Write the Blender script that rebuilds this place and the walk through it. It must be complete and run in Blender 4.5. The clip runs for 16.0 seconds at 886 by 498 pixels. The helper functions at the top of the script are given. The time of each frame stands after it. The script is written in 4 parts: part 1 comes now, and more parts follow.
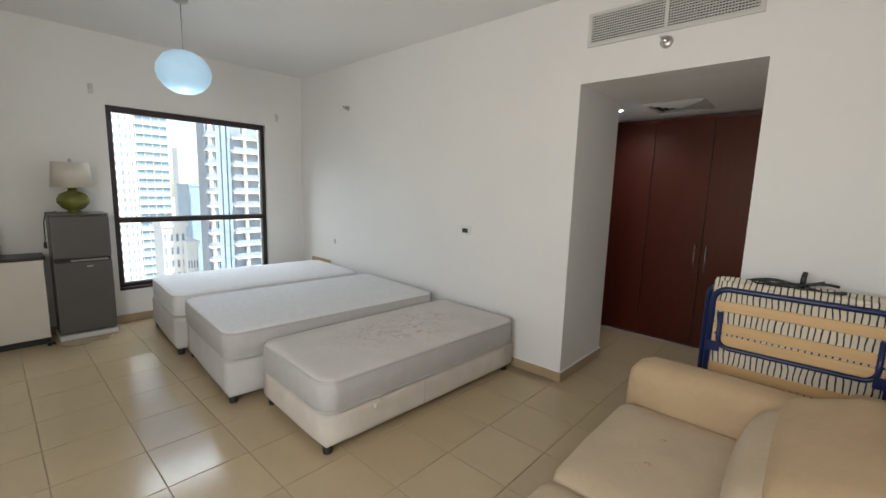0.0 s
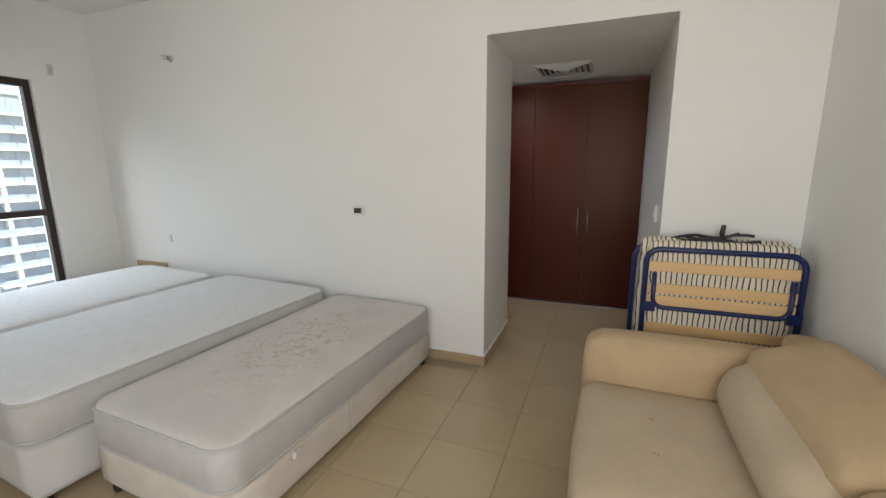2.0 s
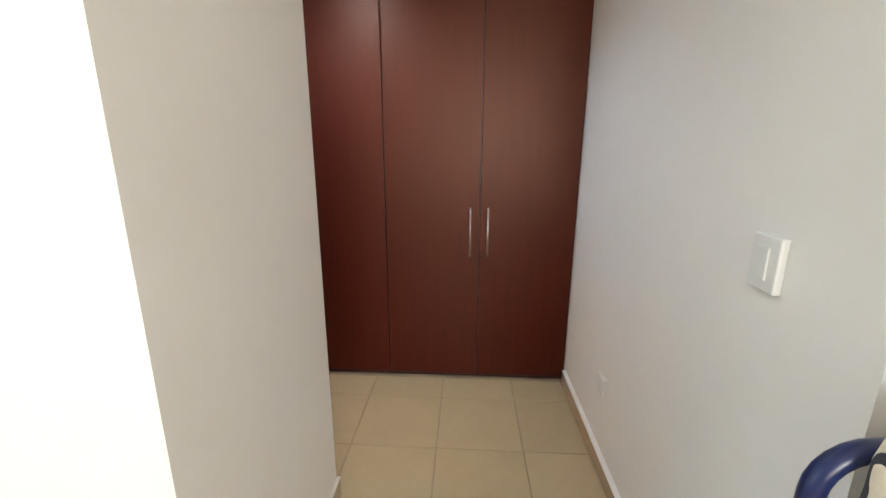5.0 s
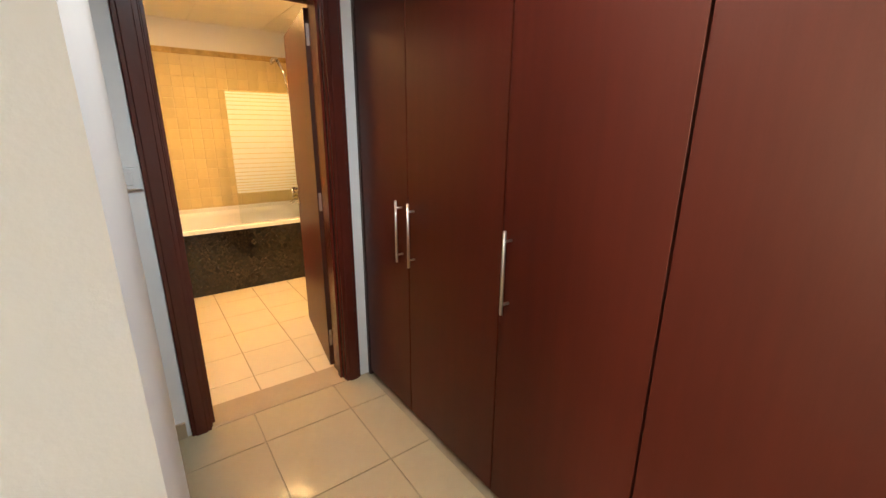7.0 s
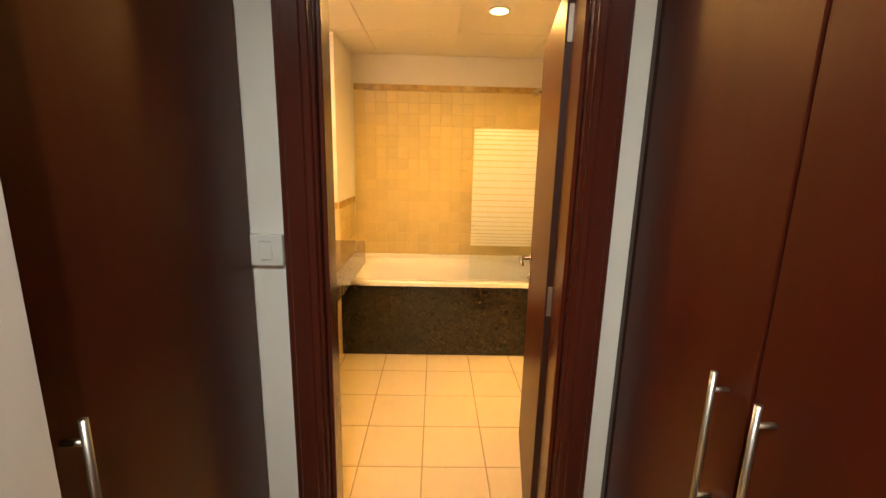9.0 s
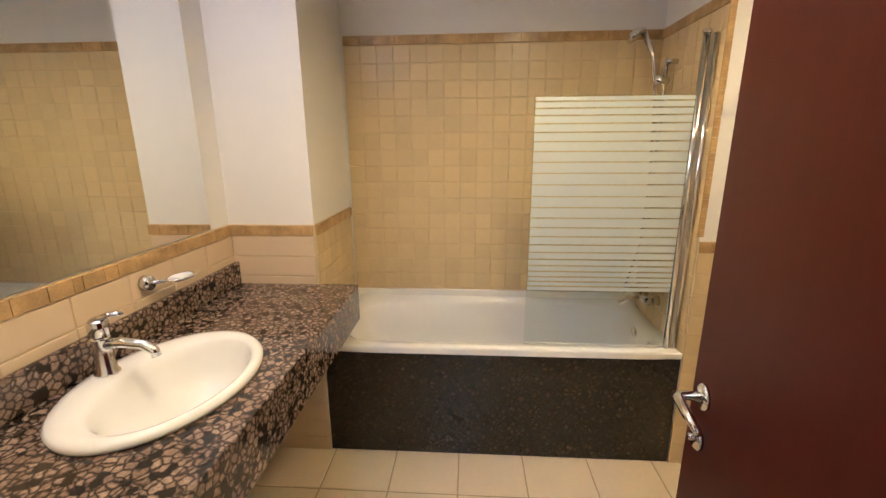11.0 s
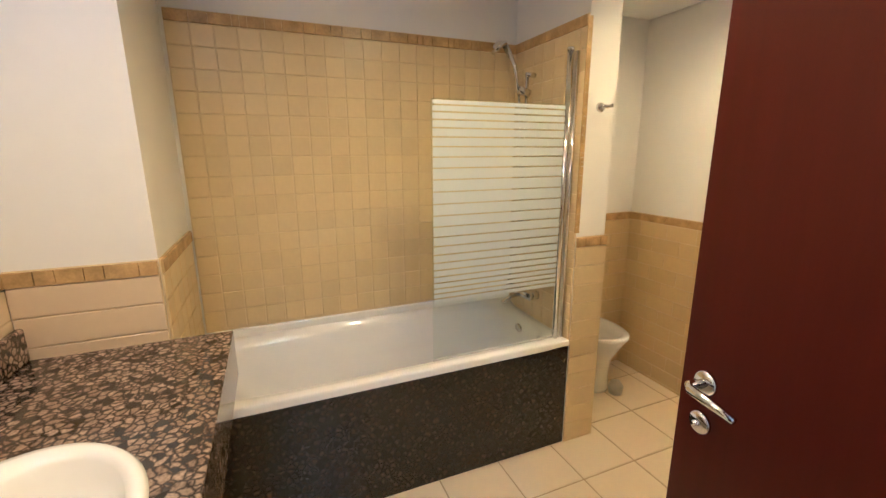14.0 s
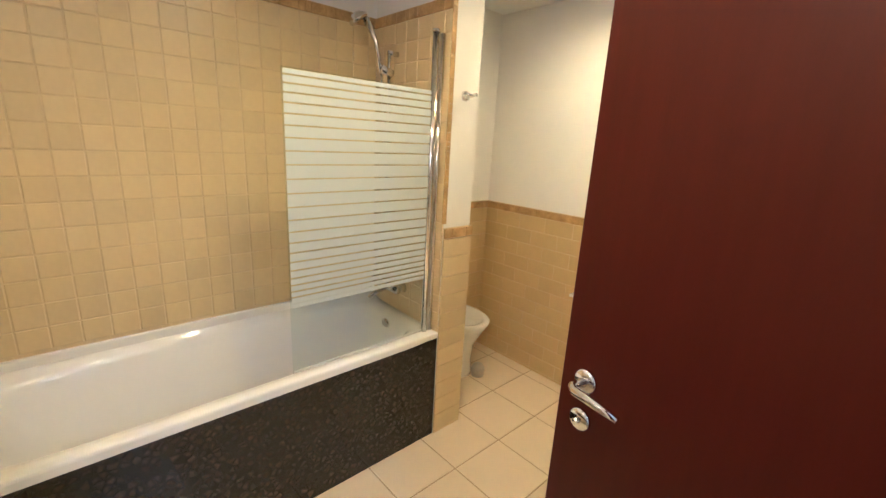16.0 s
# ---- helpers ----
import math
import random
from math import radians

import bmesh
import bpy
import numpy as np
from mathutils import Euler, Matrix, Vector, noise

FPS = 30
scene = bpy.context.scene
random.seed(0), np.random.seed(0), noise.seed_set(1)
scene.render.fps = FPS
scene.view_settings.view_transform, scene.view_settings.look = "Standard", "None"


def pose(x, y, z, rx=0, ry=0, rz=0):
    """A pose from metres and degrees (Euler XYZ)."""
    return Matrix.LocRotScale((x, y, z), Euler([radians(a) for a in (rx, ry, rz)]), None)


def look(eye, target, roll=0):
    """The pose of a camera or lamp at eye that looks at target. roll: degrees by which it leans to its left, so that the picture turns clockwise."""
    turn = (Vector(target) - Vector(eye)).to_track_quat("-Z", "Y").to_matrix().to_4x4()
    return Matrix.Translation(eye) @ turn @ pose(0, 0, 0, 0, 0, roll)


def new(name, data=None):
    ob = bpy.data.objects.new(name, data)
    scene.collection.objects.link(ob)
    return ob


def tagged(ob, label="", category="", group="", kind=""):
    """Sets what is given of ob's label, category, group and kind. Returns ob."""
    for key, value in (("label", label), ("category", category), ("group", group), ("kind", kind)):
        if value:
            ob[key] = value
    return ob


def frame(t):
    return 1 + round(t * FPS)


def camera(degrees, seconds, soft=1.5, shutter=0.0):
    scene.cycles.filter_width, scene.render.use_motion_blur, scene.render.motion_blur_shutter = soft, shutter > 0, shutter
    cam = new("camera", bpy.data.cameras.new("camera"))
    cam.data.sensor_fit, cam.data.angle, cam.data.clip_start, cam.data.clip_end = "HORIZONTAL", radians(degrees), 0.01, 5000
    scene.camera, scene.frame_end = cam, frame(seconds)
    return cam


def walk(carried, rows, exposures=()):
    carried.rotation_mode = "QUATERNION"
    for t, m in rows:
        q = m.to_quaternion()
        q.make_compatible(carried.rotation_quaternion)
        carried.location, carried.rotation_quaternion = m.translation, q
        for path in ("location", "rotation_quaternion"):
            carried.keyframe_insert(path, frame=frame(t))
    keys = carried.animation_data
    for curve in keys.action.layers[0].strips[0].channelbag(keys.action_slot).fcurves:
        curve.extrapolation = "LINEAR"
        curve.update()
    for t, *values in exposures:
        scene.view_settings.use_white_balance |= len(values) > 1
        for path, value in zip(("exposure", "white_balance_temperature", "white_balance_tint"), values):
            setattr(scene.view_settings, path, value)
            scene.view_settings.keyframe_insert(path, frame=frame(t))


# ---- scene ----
cam = camera(93.5, 16.0)
PATH = [
    (0, (1.525, -3.221, 1.626), (0.194, -1.756, 1.339), 1.7),
    (0.5, (1.444, -3.204, 1.616), (0.238, -1.635, 1.325), 1.8),
    (1, (1.21, -3.243, 1.633), (0.181, -1.559, 1.31), 1.2),
    (1.5, (1.019, -3.211, 1.587), (0.156, -1.44, 1.242), 0.3),
    (2, (0.834, -3.006, 1.569), (0.12, -1.178, 1.184), -0.5),
    (2.5, (0.677, -2.753, 1.524), (0.078, -0.89, 1.111), -1.0),
    (3, (0.602, -2.463, 1.511), (0.156, -0.565, 1.068), -1.0),
    (3.5, (0.588, -2.029, 1.517), (0.308, -0.104, 1.055), -0.6),
    (4, (0.541, -1.573, 1.471), (0.404, 0.367, 1.006), -0.2),
    (4.2, (0.505, -1.379, 1.496), (0.435, 0.562, 1.02), 0.1),
    (6.5, (0.599, 0.591, 1.429), (-0.332, 2.265, 0.854), 2.2),
    (7, (0.482, 0.871, 1.429), (-1.072, 1.999, 0.871), 0.4),
    (7.5, (0.381, 1.102, 1.474), (-1.464, 1.677, 0.96), 0.4),
    (8, (0.2, 1.251, 1.495), (-1.729, 1.521, 1.041), 1.5),
    (8.5, (-0.145, 1.257, 1.491), (-2.089, 1.434, 1.059), 2.1),
    (9, (-0.469, 1.282, 1.471), (-2.427, 1.323, 1.062), 1.3),
    (9.2, (-0.625, 1.319, 1.487), (-2.582, 1.332, 1.071), 1.2),
    (11.3, (-1.733, 1.263, 1.514), (-3.67, 1.136, 1.03), -0.4),
    (11.5, (-1.749, 1.249, 1.512), (-3.685, 1.17, 1.016), -0.3),
    (12, (-1.79, 1.179, 1.509), (-3.728, 1.273, 1.023), -0.4),
    (12.5, (-1.821, 1.072, 1.498), (-3.749, 1.343, 1.037), -0.8),
    (13, (-1.845, 1.006, 1.5), (-3.744, 1.422, 1.031), -1.1),
    (13.5, (-1.88, 0.969, 1.491), (-3.739, 1.547, 1.035), -0.8),
    (14, (-1.922, 0.935, 1.496), (-3.725, 1.68, 1.054), -0.3),
    (14.5, (-1.945, 0.923, 1.505), (-3.671, 1.829, 1.059), 0.4),
    (15, (-1.984, 0.922, 1.504), (-3.61, 1.991, 1.045), 1.2),
    (15.5, (-2.02, 0.941, 1.501), (-3.533, 2.155, 1.016), 2.2),
    (16, (-2.079, 0.975, 1.504), (-3.501, 2.289, 1.001), 3.1),
]
walk(cam, [(t, look(e, g, r)) for t, e, g, r in PATH],
     exposures=[(0, 1.15, 6400, 10), (1.5, 1.2, 6400, 10), (3.0, 1.48, 6450, 10), (4.2, 1.75, 6500, 10), (6.3, 3.8, 7000, 8), (7.0, 3.25, 7000, 8), (8.0, 3.2, 7300, 8), (9.2, 3.05, 9200, 8),
                (10.4, 2.65, 4900, 4), (11.4, 2.5, 4250, 6), (14.0, 2.58, 4330, 4), (16.0, 2.72, 4150, 2)])

# ---------------- world and light ----------------
world = bpy.data.worlds.new("sky")
world.use_nodes = True
scene.world = world
wn = world.node_tree
sky = wn.nodes.new("ShaderNodeTexSky")
sky.sky_type = "NISHITA"
sky.sun_disc = False
sky.sun_elevation, sky.sun_rotation = radians(48), radians(75)
bg = wn.nodes["Background"]
bg.inputs["Strength"].default_value = 0.15
wn.links.new(sky.outputs["Color"], bg.inputs["Color"])


def lamp(name, kind, m, power, color, **kw):
    d = bpy.data.lights.new(name, kind)
    d.energy, d.color = power, color
    for k, v in kw.items():
        if k == "size":
            d.size = v
        elif k == "size_y":
            d.shape, d.size_y = "RECTANGLE", v
        elif k == "radius":
            d.shadow_soft_size = v
        elif k == "angle":
            d.angle = v
        elif k == "cone":
            d.spot_size, d.spot_blend = v, 0.8
    ob = new(name, d)
    ob.matrix_world = m
    return ob


lamp("sun", "SUN", look((40, 12, 60), (0, 0, 0)), 4.5, (1, 0.95, 0.87), angle=radians(0.5))
# daylight of the balcony door behind the walker, and of the bedroom window
lamp("balcony_daylight", "AREA", look((0.98, -4.62, 1.7), (-0.4, 0, 1.9)), 24, (1.0, 0.96, 0.90), size=1.6, size_y=1.5)
lamp("window_daylight", "AREA", look((-4.75, -1.4, 2.92), (-2.6, -1.4, 1.3)), 58, (0.86, 0.93, 1.0), size=1.9, size_y=0.8)
lamp("pendant_bulb", "POINT", pose(-2.66, -1.975, 2.16), 1.5, (0.8, 0.92, 1.0), radius=0.06)
WARM = (1.0, 0.565, 0.185)
BATH_SPOTS = [(-2.98, 1.616), (-2.38, 1.0), (-3.1, 2.8)]
for sx, sy in BATH_SPOTS:
    lamp("bath_spot", "SPOT", pose(sx, sy, 2.285), 11.5, WARM, cone=radians(172), radius=0.05)
lamp("vanity_strip", "AREA", look((-2.6, 0.34, 2.27), (-2.75, 0.75, 1.5)), 1.35, (1.0, 0.66, 0.46), size=1.0, size_y=0.08)
lamp("corridor_spot", "SPOT", pose(-0.14, 1.18, 2.43), 11.5, (0.72, 0.85, 1.0), cone=radians(165), radius=0.04)


# ---------------- materials ----------------
def mat(name, color, rough=0.5, metal=0.0, vary=0.08, scale=6.0, bump=0.0, bscale=80.0, per=0.0, spec=0.5, coat=0.0, stretch=None):
    m = bpy.data.materials.new(name)
    m.use_nodes = True
    n, l = m.node_tree.nodes, m.node_tree.links
    b = n["Principled BSDF"]
    b.inputs["Roughness"].default_value = rough
    b.inputs["Metallic"].default_value = metal
    b.inputs["Specular IOR Level"].default_value = spec
    b.inputs["Coat Weight"].default_value = coat
    tc = n.new("ShaderNodeTexCoord")
    vec = tc.outputs["Object"]
    if stretch:
        mp = n.new("ShaderNodeMapping")
        mp.inputs["Scale"].default_value = stretch
        l.new(vec, mp.inputs["Vector"])
        vec = mp.outputs["Vector"]
    t1, t2 = n.new("ShaderNodeTexNoise"), n.new("ShaderNodeTexNoise")
    t1.inputs["Scale"].default_value, t2.inputs["Scale"].default_value = scale, scale * 9
    t1.inputs["Detail"].default_value = 4
    l.new(vec, t1.inputs["Vector"])
    l.new(vec, t2.inputs["Vector"])
    add = n.new("ShaderNodeMath")
    add.operation = "MULTIPLY_ADD"
    l.new(t2.outputs["Fac"], add.inputs[0])
    add.inputs[1].default_value = 0.35
    l.new(t1.outputs["Fac"], add.inputs[2])
    last = add.outputs[0]
    if per:
        oi = n.new("ShaderNodeObjectInfo")
        a2 = n.new("ShaderNodeMath")
        a2.operation = "MULTIPLY_ADD"
        l.new(oi.outputs["Random"], a2.inputs[0])
        a2.inputs[1].default_value = per
        l.new(last, a2.inputs[2])
        last = a2.outputs[0]
    ramp = n.new("ShaderNodeMapRange")
    ramp.inputs["From Min"].default_value, ramp.inputs["From Max"].default_value = 0.35, 1.0 + per
    l.new(last, ramp.inputs["Value"])
    mix = n.new("ShaderNodeMix")
    mix.data_type = "RGBA"
    c = Vector(color)
    mix.inputs["A"].default_value = (*[max(0, v * (1 - vary)) for v in c], 1)
    mix.inputs["B"].default_value = (*[min(1, v * (1 + vary)) for v in c], 1)
    l.new(ramp.outputs["Result"], mix.inputs["Factor"])
    l.new(mix.outputs["Result"], b.inputs["Base Color"])
    if bump:
        t3 = n.new("ShaderNodeTexNoise")
        t3.inputs["Scale"].default_value = bscale
        t3.inputs["Detail"].default_value = 3
        l.new(vec, t3.inputs["Vector"])
        bp = n.new("ShaderNodeBump")
        bp.inputs["Strength"].default_value = bump
        bp.inputs["Distance"].default_value = 0.01
        l.new(t3.outputs["Fac"], bp.inputs["Height"])
        l.new(bp.outputs["Normal"], b.inputs["Normal"])
    return m


def granite_mat(name, scale, dark, mid, light, low, high):
    m = mat(name, dark, 0.12, vary=0.3)
    n, l = m.node_tree.nodes, m.node_tree.links
    tc = n.new("ShaderNodeTexCoord")
    wob = n.new("ShaderNodeTexNoise")
    wob.inputs["Scale"].default_value = scale * 1.1
    l.new(tc.outputs["Object"], wob.inputs["Vector"])
    vm = n.new("ShaderNodeVectorMath")
    vm.operation = "MULTIPLY_ADD"
    vm.inputs[1].default_value = (0.014, 0.014, 0.014)
    l.new(wob.outputs["Color"], vm.inputs[0])
    l.new(tc.outputs["Object"], vm.inputs[2])
    edge = n.new("ShaderNodeTexVoronoi")
    edge.feature = "DISTANCE_TO_EDGE"
    cell = n.new("ShaderNodeTexVoronoi")
    for v in (edge, cell):
        v.inputs["Scale"].default_value = scale
        l.new(vm.outputs[0], v.inputs["Vector"])
    mr = n.new("ShaderNodeMapRange")
    mr.inputs["From Min"].default_value, mr.inputs["From Max"].default_value = low, high
    l.new(edge.outputs["Distance"], mr.inputs["Value"])
    sep = n.new("ShaderNodeSeparateColor")
    l.new(cell.outputs["Color"], sep.inputs["Color"])
    tone = n.new("ShaderNodeMix")
    tone.data_type = "RGBA"
    tone.inputs["A"].default_value = (*mid, 1)
    tone.inputs["B"].default_value = (*light, 1)
    l.new(sep.outputs["Red"], tone.inputs["Factor"])
    drop = n.new("ShaderNodeMath")
    drop.operation = "GREATER_THAN"
    drop.inputs[1].default_value = 0.14
    l.new(sep.outputs["Green"], drop.inputs[0])
    mul = n.new("ShaderNodeMath")
    mul.operation = "MULTIPLY"
    l.new(mr.outputs["Result"], mul.inputs[0])
    l.new(drop.outputs[0], mul.inputs[1])
    speck = n.new("ShaderNodeTexNoise")
    speck.inputs["Scale"].default_value = 160
    l.new(tc.outputs["Object"], speck.inputs["Vector"])
    m2 = n.new("ShaderNodeMath")
    m2.operation = "MULTIPLY"
    l.new(mul.outputs[0], m2.inputs[0])
    sr = n.new("ShaderNodeMapRange")
    sr.inputs["From Min"].default_value, sr.inputs["From Max"].default_value = 0.3, 0.6
    sr.inputs["To Min"].default_value = 0.55
    l.new(speck.outputs["Fac"], sr.inputs["Value"])
    l.new(sr.outputs["Result"], m2.inputs[1])
    fin = n.new("ShaderNodeMix")
    fin.data_type = "RGBA"
    fin.inputs["A"].default_value = (*dark, 1)
    l.new(m2.outputs[0], fin.inputs["Factor"])
    l.new(tone.outputs["Result"], fin.inputs["B"])
    l.new(fin.outputs["Result"], n["Principled BSDF"].inputs["Base Color"])
    return m


def glow_mat(name, color, strength):
    m = mat(name, color, 0.4)
    b = m.node_tree.nodes["Principled BSDF"]
    b.inputs["Emission Color"].default_value = (*color, 1)
    b.inputs["Emission Strength"].default_value = strength
    return m


def glass_mat(name, tint=(1, 1, 1)):
    m = bpy.data.materials.new(name)
    m.use_nodes = True
    n, l = m.node_tree.nodes, m.node_tree.links
    n.remove(n["Principled BSDF"])
    tr, gl, mx, fr = n.new("ShaderNodeBsdfTransparent"), n.new("ShaderNodeBsdfGlossy"), n.new("ShaderNodeMixShader"), n.new("ShaderNodeFresnel")
    tr.inputs["Color"].default_value = (*tint, 1)
    gl.inputs["Roughness"].default_value = 0.02
    fr.inputs["IOR"].default_value = 1.35
    l.new(fr.outputs[0], mx.inputs[0])
    l.new(tr.outputs[0], mx.inputs[1])
    l.new(gl.outputs[0], mx.inputs[2])
    l.new(mx.outputs[0], n["Material Output"].inputs["Surface"])
    return m


def frost_mat(name):
    m = bpy.data.materials.new(name)
    m.use_nodes = True
    n, l = m.node_tree.nodes, m.node_tree.links
    b = n["Principled BSDF"]
    b.inputs["Base Color"].default_value = (0.86, 0.92, 0.95, 1)
    b.inputs["Roughness"].default_value = 0.5
    tr, mx, ts, m2 = n.new("ShaderNodeBsdfTransparent"), n.new("ShaderNodeMixShader"), n.new("ShaderNodeBsdfTranslucent"), n.new("ShaderNodeMixShader")
    ts.inputs["Color"].default_value = (0.85, 0.88, 0.86, 1)
    m2.inputs[0].default_value = 0.45
    mx.inputs[0].default_value = 0.78
    l.new(b.outputs[0], m2.inputs[1])
    l.new(ts.outputs[0], m2.inputs[2])
    l.new(tr.outputs[0], mx.inputs[1])
    l.new(m2.outputs[0], mx.inputs[2])
    l.new(mx.outputs[0], n["Material Output"].inputs["Surface"])
    return m


def stripe_mat(name):
    """Cream ticking with dark woven stripes running up and over the mattress."""
    m = mat(name, (0.74, 0.66, 0.52), 0.9, vary=0.1, bump=0.3, bscale=300)
    n, l = m.node_tree.nodes, m.node_tree.links
    b = n["Principled BSDF"]
    old = b.inputs["Base Color"].links[0].from_socket
    tc = n.new("ShaderNodeTexCoord")
    nz = n.new("ShaderNodeTexNoise")
    nz.inputs["Scale"].default_value = 9
    l.new(tc.outputs["Object"], nz.inputs["Vector"])
    sx = n.new("ShaderNodeSeparateXYZ")
    l.new(tc.outputs["Object"], sx.inputs[0])
    a = n.new("ShaderNodeMath")
    a.operation = "MULTIPLY_ADD"
    l.new(nz.outputs["Fac"], a.inputs[0])
    a.inputs[1].default_value = 0.03
    l.new(sx.outputs["X"], a.inputs[2])
    k = n.new("ShaderNodeMath")
    k.operation = "MULTIPLY"
    k.inputs[1].default_value = 36.0
    l.new(a.outputs[0], k.inputs[0])
    f = n.new("ShaderNodeMath")
    f.operation = "FRACT"
    l.new(k.outputs[0], f.inputs[0])
    g = n.new("ShaderNodeMath")
    g.operation = "LESS_THAN"
    g.inputs[1].default_value = 0.25
    l.new(f.outputs[0], g.inputs[0])
    mx = n.new("ShaderNodeMix")
    mx.data_type = "RGBA"
    l.new(g.outputs[0], mx.inputs["Factor"])
    l.new(old, mx.inputs["A"])
    mx.inputs["B"].default_value = (0.035, 0.035, 0.045, 1)
    l.new(mx.outputs["Result"], b.inputs["Base Color"])
    return m


def stained_mat(name, color, center, size):
    """Mattress cloth with a rusty scuffed stain."""
    m = mat(name, color, 0.85, vary=0.07, scale=5, bump=0.35, bscale=14)
    n, l = m.node_tree.nodes, m.node_tree.links
    b = n["Principled BSDF"]
    old = b.inputs["Base Color"].links[0].from_socket
    tc = n.new("ShaderNodeTexCoord")
    mp = n.new("ShaderNodeMapping")
    mp.vector_type = "TEXTURE"
    mp.inputs["Location"].default_value = center
    mp.inputs["Scale"].default_value = size
    l.new(tc.outputs["Object"], mp.inputs["Vector"])
    gr = n.new("ShaderNodeTexGradient")
    gr.gradient_type = "SPHERICAL"
    l.new(mp.outputs[0], gr.inputs["Vector"])
    nz = n.new("ShaderNodeTexNoise")
    nz.inputs["Scale"].default_value = 16
    nz.inputs["Detail"].default_value = 5
    nz.inputs["Distortion"].default_value = 1.5
    l.new(tc.outputs["Object"], nz.inputs["Vector"])
    mr = n.new("ShaderNodeMapRange")
    mr.inputs["From Min"].default_value, mr.inputs["From Max"].default_value = 0.5, 0.68
    l.new(nz.outputs["Fac"], mr.inputs["Value"])
    mu = n.new("ShaderNodeMath")
    mu.operation = "MULTIPLY"
    l.new(gr.outputs["Fac"], mu.inputs[0])
    l.new(mr.outputs["Result"], mu.inputs[1])
    mx = n.new("ShaderNodeMix")
    mx.data_type = "RGBA"
    l.new(mu.outputs[0], mx.inputs["Factor"])
    l.new(old, mx.inputs["A"])
    mx.inputs["B"].default_value = (0.42, 0.27, 0.2, 1)
    l.new(mx.outputs["Result"], b.inputs["Base Color"])
    return m


M_WALL = mat("white_wall_paint", (0.80, 0.785, 0.755), 0.6, vary=0.025, scale=1.5, bump=0.04, bscale=160)
M_CEIL = mat("ceiling_paint", (0.82, 0.81, 0.79), 0.7, vary=0.02, scale=1.0, bump=0.03, bscale=120)
M_TILE = mat("beige_porcelain_tile", (0.47, 0.37, 0.23), 0.16, vary=0.09, scale=3, per=0.25, bump=0.015, bscale=40)
M_GROUT = mat("floor_grout", (0.32, 0.25, 0.16), 0.9, vary=0.25, scale=3)
M_FGROUT = mat("bath_floor_grout", (0.43, 0.33, 0.20), 0.9, vary=0.2, scale=3)
M_SKIRT = mat("beige_skirting_tile", (0.42, 0.31, 0.19), 0.3, vary=0.08)
M_WOOD = mat("mahogany_laminate", (0.056, 0.0072, 0.0036), 0.40, vary=0.14, scale=3, stretch=(9, 9, 0.7), bump=0.02, bscale=60, spec=0.30)
M_WOOD.node_tree.nodes["Principled BSDF"].inputs["Specular Tint"].default_value = (1.0, 0.72, 0.55, 1)
M_WOODD = mat("dark_mahogany_edge", (0.035, 0.010, 0.007), 0.4, vary=0.15, scale=4, stretch=(9, 9, 0.7))
M_CASE = mat("mahogany_casing", (0.085, 0.016, 0.010), 0.25, vary=0.15, scale=3, stretch=(9, 9, 0.7))
M_CHROME = mat("chrome", (0.75, 0.75, 0.75), 0.12, 1.0, vary=0.02)
M_STEEL = mat("brushed_steel", (0.55, 0.53, 0.5), 0.35, 1.0, vary=0.08, scale=30)
M_PLASTIC = mat("white_plastic", (0.72, 0.72, 0.70), 0.4, vary=0.02)
M_BLACK = mat("black_plastic", (0.02, 0.02, 0.022), 0.4, vary=0.1)
M_LCD = mat("grey_lcd", (0.06, 0.07, 0.065), 0.2, vary=0.1)
M_FRAME = mat("dark_bronze_window_frame", (0.03, 0.018, 0.016), 0.4, vary=0.15, scale=8)
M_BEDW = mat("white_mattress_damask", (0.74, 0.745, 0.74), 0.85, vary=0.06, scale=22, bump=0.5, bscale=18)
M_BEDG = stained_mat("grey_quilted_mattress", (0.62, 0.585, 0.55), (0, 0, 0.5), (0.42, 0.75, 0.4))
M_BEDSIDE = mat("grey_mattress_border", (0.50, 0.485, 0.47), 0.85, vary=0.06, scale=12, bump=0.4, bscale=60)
M_BASE = mat("cream_bed_base_cloth", (0.66, 0.60, 0.52), 0.9, vary=0.08, scale=7, bump=0.3, bscale=250)
M_BASEG = mat("grey_white_bed_base_cloth", (0.60, 0.58, 0.56), 0.9, vary=0.07, scale=7, bump=0.3, bscale=250)
M_SOFA = mat("tan_suede", (0.52, 0.375, 0.225), 0.95, vary=0.10, scale=4, bump=0.25, bscale=220)
M_SOFAS = mat("sand_suede_seat", (0.53, 0.42, 0.29), 0.95, vary=0.10, scale=4, bump=0.25, bscale=220)
M_BLUE = mat("navy_blue_tube_paint", (0.008, 0.018, 0.085), 0.3, vary=0.2, scale=10)
M_SLAT = mat("pale_beech_slat", (0.70, 0.46, 0.22), 0.45, vary=0.1, scale=3, stretch=(1, 12, 12))
M_TICK = stripe_mat("striped_ticking")
M_FRIDGE = mat("silver_grey_fridge_paint", (0.12, 0.115, 0.11), 0.38, 0.35, vary=0.05, scale=4)
M_GREEN = mat("olive_green_ceramic", (0.13, 0.14, 0.02), 0.15, vary=0.15, scale=8)
M_SHADE = mat("cream_lampshade_linen", (0.62, 0.58, 0.50), 0.9, vary=0.05, bump=0.3, bscale=300)
M_CABW = mat("cabinet_white_laminate", (0.70, 0.66, 0.58), 0.4, vary=0.03)
M_BTILE = mat("warm_wall_tile", (0.67, 0.53, 0.275), 0.3, vary=0.12, scale=5, per=0.5, bump=0.04, bscale=25)
